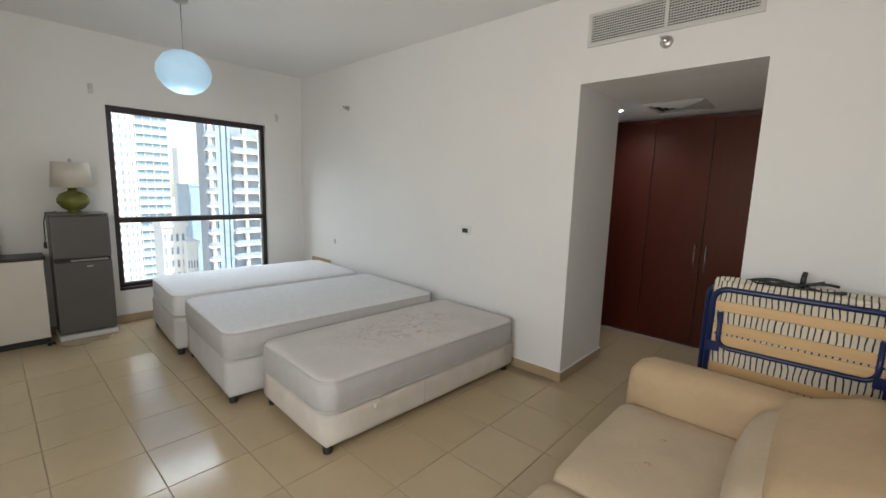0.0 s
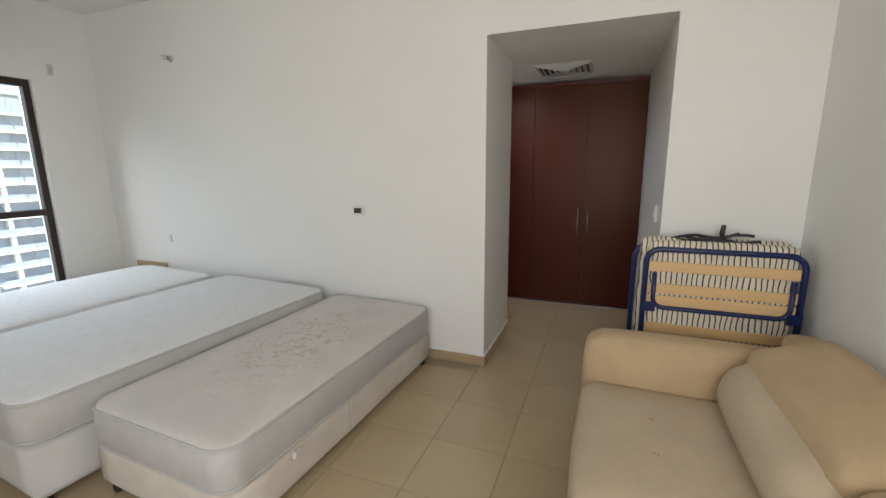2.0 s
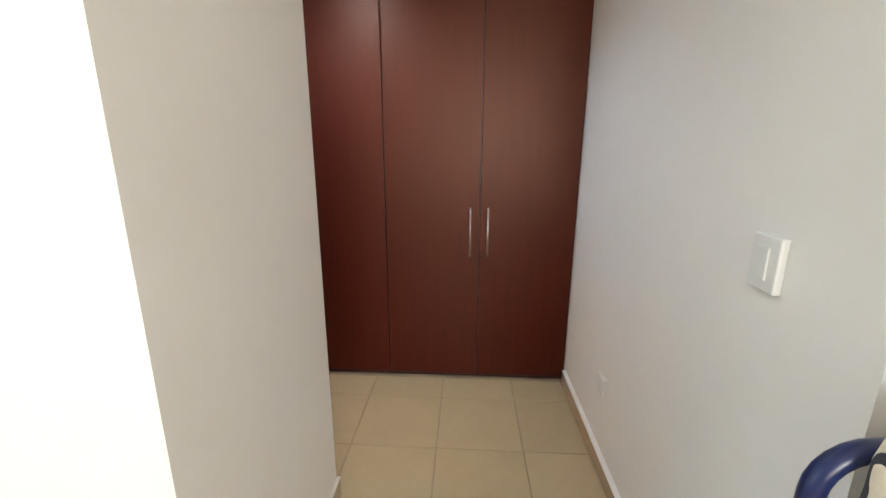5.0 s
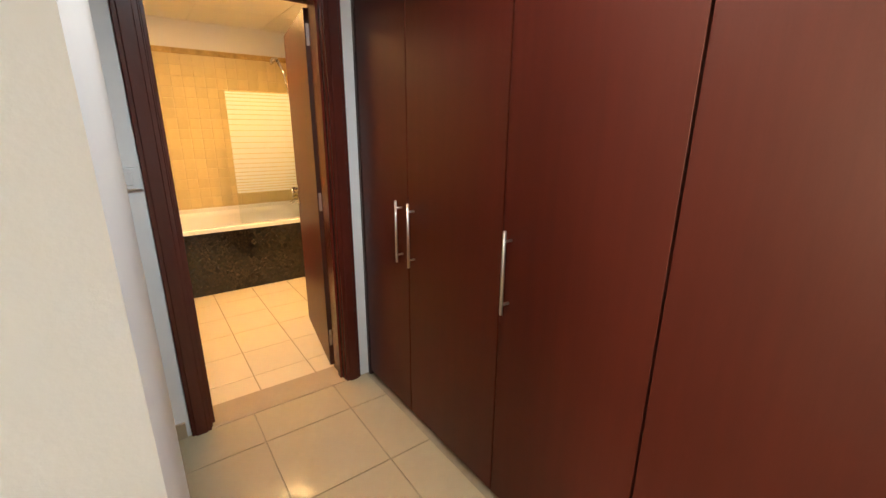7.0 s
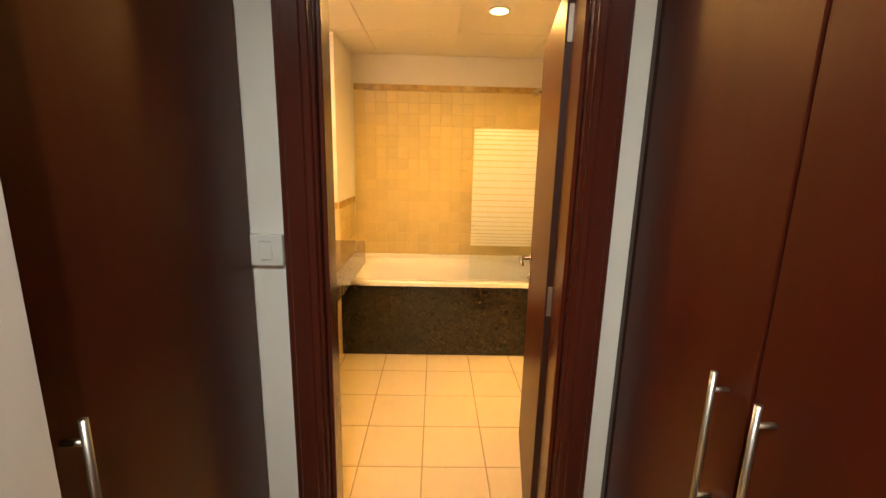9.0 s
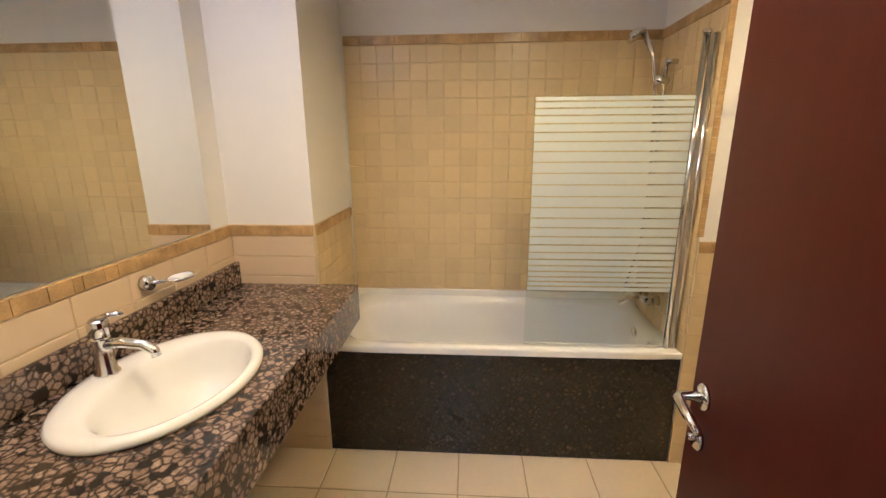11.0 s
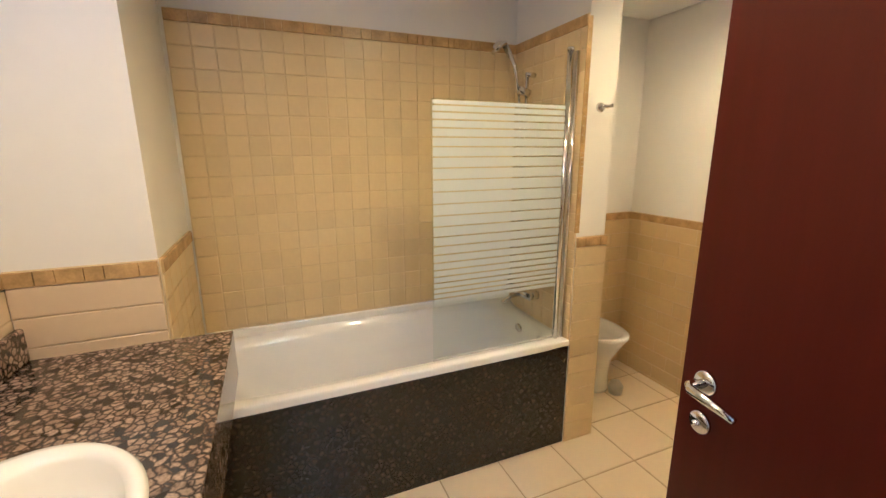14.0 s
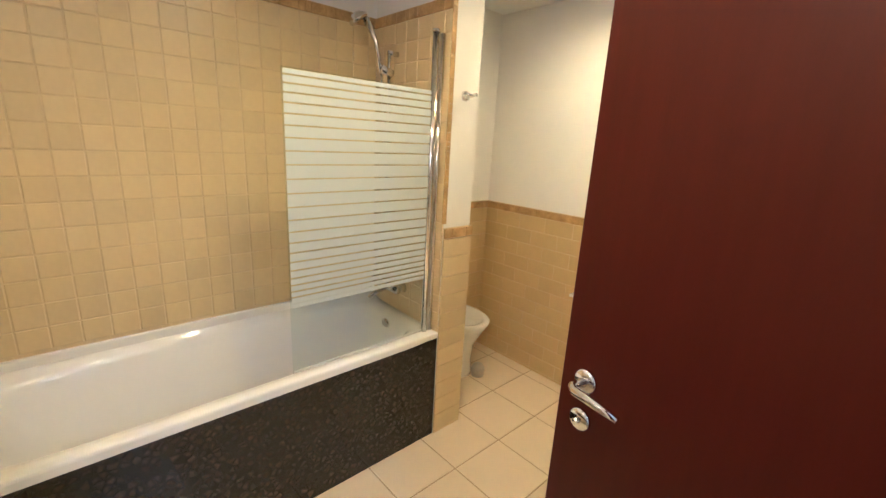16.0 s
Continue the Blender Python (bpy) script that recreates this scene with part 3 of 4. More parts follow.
def sofa():
    s = holder("sofa", "tan suede two-seater sofa with padded headrests", "sofa", (1.33, -1.66, 0))
    # depth runs along x: front at -0.55, back at +0.55; length along y
    box("plinth", (-0.49, -1.12, 0.05), (0.54, 1.12, 0.20), M_SOFA, s, 0.02, 2)
    for y0, y1 in ((0.895, 1.165), (-1.165, -0.895)):
        cushion("armrest", (-0.55, y0, 0.06), (0.44, y1, 0.655), M_SOFA, s, 0.085, 0.015, 10)
    for y0, y1 in ((-0.03, 0.90), (-0.90, -0.03)):
        cushion("seat_cushion", (-0.555, y0, 0.20), (0.20, y1, 0.44), M_SOFAS, s, 0.06, 0.018, 10)
        cushion("back_cushion", (-0.14, y0 + 0.01, 0.0), (0.12, y1 - 0.015, 0.29), M_SOFAS, s, 0.12, 0.035, 12, pose(0.155, 0, 0.395, 0, 17, 0))
        cushion("headrest", (-0.015, y0 + 0.012, -0.13), (0.34, y1 - 0.012, 0.0), M_SOFA, s, 0.06, 0.018, 12, pose(0.155, 0, 0.725, 0, -19, 0))
        for k in (0.36, 0.62):
            lathe("tuft", [(0.012, 0.0), (0.014, 0.004), (0.004, 0.008)], M_SOFA, s, cx=-0.25, cy=y0 + 0.93 * k, z=0.452, seg=10)
    cushion("backrest", (0.36, -1.15, 0.10), (0.555, 1.15, 0.75), M_SOFA, s, 0.07, 0.01, 10)
    for sx in (-0.42, 0.48):
        for sy in (-1.06, 1.06):
            lathe("foot", [(0.022, 0), (0.03, 0.06)], M_WOODD, s, cx=sx, cy=sy, seg=12)
    return s


sofa()


def rounded_u(x0, x1, ztop, zbot, y, r):
    pts = [(x0, y, zbot)]
    for k in range(7):
        a = radians(180 - 15 * k)
        pts.append((x0 + r + math.cos(a) * r, y, ztop - r + math.sin(a) * r))
    for k in range(7):
        a = radians(90 - 15 * k)
        pts.append((x1 - r + math.cos(a) * r, y, ztop - r + math.sin(a) * r))
    return pts + [(x1, y, zbot)]


def folding_bed():
    b = holder("folding_bed", "folded navy tube bed with striped mattress and slats", "folding bed", (1.46, -0.19, 0))
    tube("front_frame", rounded_u(-0.375, 0.40, 1.08, 0.13, -0.085, 0.075), 0.0165, M_BLUE, b, 12)
    tube("back_frame", rounded_u(-0.43, 0.37, 1.07, 0.13, 0.10, 0.075), 0.0165, M_BLUE, b, 12)
    pts = [(p[0], p[1], 1.62 - p[2]) for p in rounded_u(-0.325, 0.355, 0.895, 0.68, -0.10, 0.06)]
    tube("leg_loop", pts, 0.013, M_BLUE, b, 10)
    for x in (-0.345, 0.375):
        box("pivot_plate", (x - 0.035, -0.118, 0.70), (x + 0.035, -0.112, 0.76), M_BLUE, b, 0.002)
    for z0 in (0.945, 0.81, 0.735, 0.56, 0.43, 0.30):
        bm = bmesh.new()
        add_box(bm, (-0.36, -0.088, z0), (0.385, -0.078, z0 + 0.062), 0.003)
        shape("slat", bm, M_SLAT, b)
    cushion("mattress_front", (-0.365, -0.072, 0.16), (0.385, 0.005, 1.125), M_TICK, b, 0.035, 0.006, 16)
    cushion("mattress_back", (-0.40, 0.010, 0.16), (0.375, 0.085, 1.135), M_TICK, b, 0.035, 0.006, 16)
    tube("hinge_bar", [(-0.43, 0.10, 0.15), (-0.43, 0.0, 0.09), (-0.375, -0.085, 0.15)], 0.012, M_BLUE, b)
    tube("hinge_bar", [(0.37, 0.10, 0.15), (0.39, 0.0, 0.09), (0.40, -0.085, 0.15)], 0.012, M_BLUE, b)
    for x in (-0.40, 0.385):
        for y in (-0.085, 0.10):
            lathe("wheel", [(0.0, -0.012), (0.05, -0.012), (0.05, 0.012), (0.0, 0.012)], M_BLACK, b, seg=18).matrix_basis = pose(x, y, 0.05, 0, 90, 0)
            tube("wheel_stem", [(x, y, 0.05), (x, y, 0.15)], 0.008, M_BLUE, b, 8)
    bm = bmesh.new()
    for i in range(4):
        pts = [(-0.14 + 0.34 * k / 8 - 0.03 * i, -0.02 + 0.02 * i + 0.012 * math.sin(k * 1.3 + i), 1.135 + 0.012 * math.sin(k * 0.9 + 2 * i) + 0.004 * k * (i % 2)) for k in range(9)]
        add_tube(bm, pts, 0.009, 6)
    shape("black_strap", bm, M_BLACK, b, True)
    tube("locking_knob", [(0.02, 0.02, 1.13), (0.02, 0.02, 1.18), (0.025, 0.02, 1.225)], [0.012, 0.014, 0.012], M_BLACK, b)
    return b


folding_bed()


def fridge():
    f = holder("fridge", "small silver-grey two-door fridge", "fridge", (-4.08, -2.60, 0))
    box("body", (-0.17, -0.225, 0.05), (0.10, 0.225, 1.255), M_FRIDGE, f, 0.006, 2)
    box("top_panel", (-0.175, -0.23, 1.255), (0.15, 0.23, 1.275), M_FRIDGE, f, 0.006, 2)
    box("freezer_door", (0.105, -0.228, 0.83), (0.16, 0.228, 1.25), M_FRIDGE, f, 0.012, 3)
    box("fridge_door", (0.105, -0.228, 0.075), (0.16, 0.228, 0.795), M_FRIDGE, f, 0.012, 3)
    box("handle_groove", (0.115, -0.222, 0.797), (0.15, 0.222, 0.828), M_BLACK, f)
    box("handle_lip", (0.15, -0.1, 0.80), (0.172, 0.2, 0.815), M_STEEL, f, 0.004)
    box("badge", (0.160, 0.02, 0.735), (0.162, 0.07, 0.748), M_STEEL, f)
    box("plinth", (-0.17, -0.235, 0.0), (0.15, 0.235, 0.05), M_PLASTIC, f, 0.005)
    return f


fridge()


def table_lamp():
    t = holder("table_lamp", "olive green ceramic lamp with a cream drum shade", "lamp", (-4.06, -2.62, 1.275))
    lathe("base", [(0.055, 0.0), (0.06, 0.012), (0.045, 0.02), (0.09, 0.05), (0.128, 0.10), (0.13, 0.135), (0.105, 0.185), (0.06, 0.21), (0.035, 0.22), (0.04, 0.235), (0.03, 0.25)], M_GREEN, t)
    tube("stem", [(0, 0, 0.24), (0, 0, 0.53)], 0.006, M_STEEL, t)
    bm = bmesh.new()
    prof = [(0.165, 0.255), (0.145, 0.50), (0.142, 0.50), (0.162, 0.255)]
    rings = [[bm.verts.new((math.cos(k * math.tau / 40) * r, math.sin(k * math.tau / 40) * r, z)) for k in range(40)] for r, z in prof]
    for i in range(4):
        a, b = rings[i], rings[(i + 1) % 4]
        for k in range(40):
            bm.faces.new((a[k], a[(k + 1) % 40], b[(k + 1) % 40], b[k]))
    shape("shade", bm, M_SHADE, t, True)
    lathe("finial", [(0.004, 0.5), (0.016, 0.515), (0.012, 0.53), (0.003, 0.54)], M_STEEL, t, seg=14)
    return t


table_lamp()

cable = tube("power_cable", [(-4.17, -2.75, 1.285), (-4.0, -2.84, 1.27), (-3.95, -2.86, 1.20), (-3.97, -2.86, 1.05), (-4.0, -2.865, 0.98)], 0.005, M_BLACK, None, 6)
tagged(cable, "thin black cable hanging beside the fridge", "cable")
plug = holder("power_plug", "black plug hanging on a cable", "plug", (-3.985, -2.862, 0.97))
box("plug_body", (-0.018, -0.012, -0.03), (0.018, 0.012, 0.03), M_BLACK, plug, 0.006, 2)
floor_cable = tube("floor_cable", [(-3.88, -2.9, 0.007), (-3.72, -2.8, 0.006), (-3.70, -2.66, 0.006), (-3.80, -2.58, 0.006), (-3.74, -2.5, 0.006), (-3.84, -2.42, 0.006)], 0.006, M_SKIRT, None, 6)
tagged(floor_cable, "beige cable lying on the floor by the fridge", "cable")

cab = holder("sideboard", "white laminate sideboard with a dark top", "cabinet", (-4.0, -3.55, 0))
box("body", (-0.25, -0.66, 0.06), (0.04, 0.66, 0.84), M_CABW, cab, 0.004)
for i in range(3):
    box("door", (0.042, -0.655 + i * 0.44, 0.07), (0.06, -0.225 + i * 0.44, 0.835), M_CABW, cab, 0.003)
box("worktop", (-0.26, -0.67, 0.84), (0.075, 0.67, 0.87), M_BLACK, cab, 0.004)
box("plinth", (-0.24, -0.65, 0.0), (0.03, 0.65, 0.06), M_BLACK, cab)
tv = holder("picture_panel", "white framed panel leaning on the sideboard", "frame", (-4.16, -3.42, 0.87))
boxes("frame", [((0, -0.25, 0), (0.02, 0.25, 0.03)), ((0, -0.25, 0.37), (0.02, 0.25, 0.40)), ((0, -0.25, 0.03), (0.02, -0.22, 0.37)), ((0, 0.22, 0.03), (0.02, 0.25, 0.37))], M_PLASTIC, tv, 0.003)
box("panel", (0.002, -0.22, 0.03), (0.01, 0.22, 0.37), M_STEEL, tv)
box("floor_box", (-3.93, -2.93, 0.0), (-3.87, -2.87, 0.03), M_BLACK, None, 0.006)
tagged(bpy.data.objects["floor_box"], "small black adaptor on the floor", "adaptor")

# pendant
pend = holder("pendant_lamp", "lit frosted blue glass globe hung on a thin cable", "lamp", (-2.66, -1.975, H1))
lathe("canopy", [(0.0, 0.0), (0.06, 0.0), (0.058, -0.02), (0.03, -0.035), (0.006, -0.04)], M_STEEL, pend, seg=24)
tube("cable", [(0, 0, -0.03), (0, 0, -0.42)], 0.004, M_STEEL, pend, 6)
lathe("globe", [(0.03, -0.415), (0.09, -0.425), (0.155, -0.465), (0.2, -0.535), (0.21, -0.59), (0.195, -0.655), (0.145, -0.72), (0.08, -0.755), (0.02, -0.765)], M_GLOBE, pend, seg=40)


# fittings on the walls
def wall_plate(name, label, category, m, w, h, screen=False):
    p = holder(name, label, category)
    p.matrix_basis = m
    box("plate", (-w / 2, -0.018, -h / 2), (w / 2, 0, h / 2), M_PLASTIC, p, 0.004, 2)
    if screen:
        box("screen", (-w * 0.32, -0.021, -h * 0.28), (w * 0.28, -0.018, h * 0.22), M_LCD, p)
        box("buttons", (w * 0.32, -0.021, -h * 0.2), (w * 0.4, -0.018, h * 0.2), M_VENT, p)
    else:
        box("rocker", (-w * 0.2, -0.023, -h * 0.3), (w * 0.2, -0.018, h * 0.3), M_PLASTIC, p, 0.002)
    return p


wall_plate("thermostat", "white wall thermostat with a grey display", "thermostat", pose(-1.095, 0, 1.222), 0.115, 0.085, True)
wall_plate("light_switch", "white light switch on the corridor wall", "switch", pose(1.175, 0.27, 1.235, 0, 0, -90), 0.085, 0.12)
wall_plate("wall_socket", "white socket low on the corridor wall", "socket", pose(1.175, 1.14, 0.40, 0, 0, -90), 0.085, 0.085)
wall_plate("light_switch", "white switch beside the bathroom door", "switch", pose(DW, 0.834, 1.23, 0, 0, 90), 0.086, 0.086)


def sprinkler(x, z, r):
    s = holder("sprinkler_head", "grey wall sprinkler head", "sprinkler", (x, 0, z))
    for nm, prof, mm in (("rosette", [(0.0, 0), (r, 0), (r * 0.9, 0.012), (0.012, 0.016)], M_STEEL), ("nozzle", [(0.011, 0.014), (0.013, 0.05), (0.02, 0.055), (0.02, 0.06), (0.0, 0.062)], M_CHROME)):
        lathe(nm, prof, mm, s, seg=18).matrix_basis = pose(0, 0, 0, 90, 0, 0)
    box("deflector", (-0.025, -0.085, 0.012), (0.025, -0.03, 0.018), M_STEEL, s, 0.002)
    return s


sprinkler(0.595, 2.655, 0.042)
sprinkler(-3.10, 2.60, 0.032)
for y, z in ((-2.38, 2.55), (-0.38, 2.53)):
    br = holder("curtain_bracket", "small white curtain bracket on the wall", "bracket", (XW, y, z), "curtain brackets")
    box("plate", (0, -0.02, -0.05), (0.012, 0.02, 0.05), M_VENT, br, 0.003)
    box("arm", (0.012, -0.01, -0.01), (0.05, 0.01, 0.02), M_VENT, br, 0.003)
wall_plate("wall_socket", "small white outlet above the bed", "socket", pose(-3.42, 0, 0.86), 0.035, 0.07)

# air grille over the opening
grille = holder("air_grille", "white two-part air grille of fine slats", "vent", (0.58, 0, 2.84))
boxes("frame", [((-0.545, -0.015, -0.12), (0.545, 0, -0.095)), ((-0.545, -0.015, 0.095), (0.545, 0, 0.12)), ((-0.545, -0.015, -0.095), (-0.515, 0, 0.095)),
                ((0.515, -0.015, -0.095), (0.545, 0, 0.095)), ((-0.012, -0.015, -0.095), (0.012, 0, 0.095))], M_VENT, grille, 0.002)
# flat black sheet on the wall in place of the dark hollow behind the slats
box("duct_shade", (-0.515, -0.002, -0.095), (0.515, 0.0, 0.095), M_DARK, grille)
boxes("slats", [((-0.515, -0.012, -0.093 + i * 0.0172), (0.515, -0.006, -0.086 + i * 0.0172)) for i in range(11)], M_VENT, grille)
boxes("cross_bars", [((-0.51 + i * 0.0172, -0.0055, -0.095), (-0.5055 + i * 0.0172, -0.003, 0.095)) for i in range(60)], M_VENT, grille)

# ceiling diffuser in the corridor
diff = holder("ceiling_diffuser", "square white louvred ceiling diffuser", "vent", (0.40, 1.25, H2))
bm = bmesh.new()
for i in range(5):
    a, b2 = 0.25 - i * 0.05, 0.25 - i * 0.05 - 0.032
    z0, z1 = -0.008 - 0.002 * i, -0.026 - 0.002 * i
    o = [bm.verts.new((sx * a, sy * a, z0)) for sx, sy in ((-1, -1), (1, -1), (1, 1), (-1, 1))]
    n2 = [bm.verts.new((sx * b2, sy * b2, z1)) for sx, sy in ((-1, -1), (1, -1), (1, 1), (-1, 1))]
    n3 = [bm.verts.new((sx * b2, sy * b2, z1 + 0.003)) for sx, sy in ((-1, -1), (1, -1), (1, 1), (-1, 1))]
    o3 = [bm.verts.new((sx * a, sy * a, z0 + 0.003)) for sx, sy in ((-1, -1), (1, -1), (1, 1), (-1, 1))]
    for k in range(4):
        j = (k + 1) % 4
        bm.faces.new((o[k], o[j], n2[j], n2[k]))
        bm.faces.new((o3[k], o3[j], n3[j], n3[k]))
        bm.faces.new((o[k], o[j], o3[j], o3[k]))
        bm.faces.new((n2[k], n2[j], n3[j], n3[k]))
shape("louvres", bm, M_VENT, diff)
# thin black sheet under the ceiling paints the shade between the louvres
box("duct_shade", (-0.22, -0.22, -0.004), (0.22, 0.22, -0.001), M_DARK, diff)


def downlight(x, y, z, lens, label):
    d = holder("downlight", label, "lamp", (x, y, z), "recessed downlights")
    lathe("rim", [(0.045, -0.002), (0.062, -0.002), (0.060, -0.008), (0.048, -0.010)], M_PLASTIC, d, seg=28)
    lathe("lens", [(0.0, -0.0105), (0.046, -0.0105), (0.046, -0.0112), (0.0, -0.0115)], lens, d, seg=28)


downlight(-0.14, 1.18, H2, M_SPOTC, "lit recessed downlight in the corridor ceiling")
for sx, sy in BATH_SPOTS:
    downlight(sx, sy, H3, M_SPOTW, "warm lit recessed bathroom downlight")


# ---------------- corridor joinery ----------------
def bar_handle(parent, x, y, z0, z1, out):
    tube("handle", [(x, y + out * 0.032, z0), (x, y + out * 0.032, z1)], 0.006, M_STEEL, parent, 10)
    for z in (z0 + 0.035, z1 - 0.035):
        tube("handle_post", [(x, y, z), (x, y + out * 0.032, z)], 0.005, M_STEEL, parent, 8)


SEAMS = [1.172, 0.612, 0.055, -0.487, -1.09, -1.55]
HANDLES = [(0.658, 0), (0.556, 1), (-0.445, 2), (-1.04, 3), (-1.145, 4)]
YW = 1.818
ward = holder("wardrobe", "mahogany built-in wardrobe with five tall doors", "wardrobe", (0, YW, 0))
box("carcass", (DW + 0.004, 0.022, 0.0), (1.172, 0.58, 2.445), M_WOODD, ward)
box("filler", (DW + 0.004, -0.004, 0.0), (-1.554, 0.02, 2.44), M_WOODD, ward)
box("cornice", (DW + 0.004, -0.004, 2.405), (1.172, 0.021, 2.44), M_CASE, ward)
for i, (a, b) in enumerate(zip(SEAMS[1:], SEAMS)):
    box("door", (a + 0.003, 0.0, 0.03), (b - 0.003, 0.02, 2.402), M_WOOD, ward, 0.0025, 2)
for x, i in HANDLES:
    bar_handle(ward, x, 0.0, 0.825, 1.115, -1)

closet = holder("closet", "mahogany single-door closet beside the bathroom door", "closet", (-1.26, 0.793, 0))
box("carcass", (-0.315, -0.5, 0), (0.352, -0.022, 2.44), M_WOODD, closet)
box("door", (-0.305, -0.02, 0.03), (0.350, 0.0, 2.40), M_WOOD, closet, 0.0025, 2)
box("cornice", (-0.315, -0.02, 2.404), (0.352, 0.002, 2.44), M_CASE, closet)
bar_handle(closet, 0.294, 0.0, 0.835, 1.13, 1)

# bathroom doorway: casing and open leaf
door = holder("door_1", "open mahogany bathroom door in its casing", "door", (DW, 1.319, 0), kind="structure")
boxes("casing", [((0.0, -0.437, 0), (0.018, -0.352, 2.0)), ((0.0, 0.352, 0), (0.018, 0.437, 2.0)), ((0.0, -0.437, 2.0), (0.018, 0.437, 2.085)),
                 ((0.018, -0.42, 0), (0.026, -0.37, 2.02)), ((0.018, 0.37, 0), (0.026, 0.42, 2.02)), ((0.018, -0.42, 2.02), (0.026, 0.42, 2.068))], M_CASE, door, 0.003)
boxes("lining", [((-0.172, -0.37, 0), (-0.001, -0.345, 2.0)), ((-0.172, 0.345, 0), (-0.001, 0.37, 2.0)), ((-0.172, -0.37, 2.0), (-0.001, 0.37, 2.028))], M_CASE, door, 0.002)
boxes("door_stop", [((-0.07, -0.345, 0), (-0.03, -0.332, 1.99)), ((-0.07, 0.332, 0), (-0.03, 0.345, 1.99)), ((-0.07, -0.345, 1.985), (-0.03, 0.345, 2.0))], M_CASE, door, 0.002)
leaf = new("leaf")
leaf.parent = door
leaf.matrix_basis = pose(-0.185, 0.372, 0, 0, 0, -9.0)
box("panel", (-0.75, -0.042, 0.012), (0.0, 0.0, 1.99), M_WOOD, leaf, 0.002)
box("leaf_edge", (0.0, -0.041, 0.013), (0.002, -0.001, 1.989), M_WOODD, leaf)
for z in (0.20, 1.03, 1.87):
    box("hinge", (-0.002, -0.036, z - 0.05), (0.006, -0.004, z + 0.05), M_STEEL, leaf, 0.001)
    tube("hinge_pin", [(0.007, -0.001, z - 0.05), (0.007, -0.001, z + 0.05)], 0.006, M_STEEL, leaf, 8)
for s, yy in ((-1, -0.042), (1, 0.0)):
    for z, r in ((1.02, 0.027), (0.926, 0.026)):
        o = lathe("rose", [(0.0, 0.0), (r, 0.0), (r, 0.006), (r * 0.8, 0.01), (0.0, 0.0105)], M_CHROME, leaf, seg=24)
        o.matrix_basis = pose(-0.685, yy, z, 90 if s < 0 else -90, 0, 0)
    tube("lever", [(-0.685, yy, 1.02), (-0.685, yy + s * 0.045, 1.02), (-0.672, yy + s * 0.053, 1.02), (-0.62, yy + s * 0.052, 1.017), (-0.575, yy + s * 0.047, 1.01)], [0.010, 0.010, 0.011, 0.010, 0.007], M_CHROME, leaf, 12)
    tube("thumb_turn", [(-0.685, yy, 0.926), (-0.685, yy + s * 0.02, 0.926)], 0.007, M_CHROME, leaf, 10)
# ---------------- bathroom things ----------------
TF, TY0, TY1, TZ = -3.477, 0.588, 2.258, 0.59


def bathtub():
    t = holder("bathtub", "white built-in bathtub behind a dark granite apron", "bathtub", (0, 0, 0))
    ap = box("apron", (TF - 0.02, TY0, 0.0), (TF + 0.002, TY1, TZ - 0.035), M_GRANITED, t, 0.002)
    # rim and bowl: rings of a rounded rectangle, from the outer lip down to the floor of the bowl
    cx, cy = (BX + TF) / 2, (TY0 + TY1) / 2
    hx, hy = (TF - BX) / 2 + 0.012, (TY1 - TY0) / 2
    rings = [(hx, hy, TZ - 0.035, 14), (hx, hy, TZ - 0.004, 14), (hx - 0.004, hy - 0.003, TZ, 14), (hx - 0.055, hy - 0.06, TZ, 7), (hx - 0.068, hy - 0.078, TZ - 0.015, 6),
             (hx - 0.085, hy - 0.12, TZ - 0.14, 5), (hx - 0.11, hy - 0.22, TZ - 0.30, 4), (hx - 0.16, hy - 0.33, TZ - 0.39, 3.5), (0.02, 0.1, TZ - 0.41, 3)]
    bm = bmesh.new()
    prev, seg = None, 64
    for a, b, z, p in rings:
        ring = []
        for k in range(seg):
            th = (k + 0.5) * math.tau / seg
            c, s = math.cos(th), math.sin(th)
            x = math.copysign(abs(c) ** (2 / p), c) * a
            y = math.copysign(abs(s) ** (2 / p), s) * b
            # the head end slopes, the back rim rises to the tiles
            up = 0.085 * max(0.0, -x / hx) ** 6 if z > TZ - 0.05 else 0.0
            slope = 0.10 * (TZ - z) if s < 0 else 0.0
            ring.append(bm.verts.new((cx + x, cy + y + slope, z + up)))
        if prev:
            for k in range(seg):
                bm.faces.new((prev[k], prev[(k + 1) % seg], ring[(k + 1) % seg], ring[k]))
        prev = ring
    bm.faces.new(prev)
    shape("bowl", bm, M_CERAMIC, t, True)
    box("back_upstand", (BX, TY0, TZ - 0.03), (BX + 0.022, TY1, TZ + 0.085), M_CERAMIC, t, 0.006, 2)
    box("front_lip", (TF - 0.03, TY0, TZ - 0.034), (TF + 0.012, TY1, TZ - 0.002), M_CERAMIC, t, 0.008, 2)
    o = lathe("overflow", [(0.0, 0.0), (0.032, 0.0), (0.03, 0.008), (0.0, 0.012)], M_CHROME, t, seg=24)
    o.matrix_basis = pose(cx - 0.02, TY1 - 0.088, TZ - 0.055, 96, 0, 0)
    lathe("drain", [(0.0, 0.0), (0.03, 0.0), (0.028, 0.004), (0.0, 0.005)], M_CHROME, t, cx=cx, cy=cy + 0.35, z=TZ - 0.40, seg=20)
    return t


bathtub()

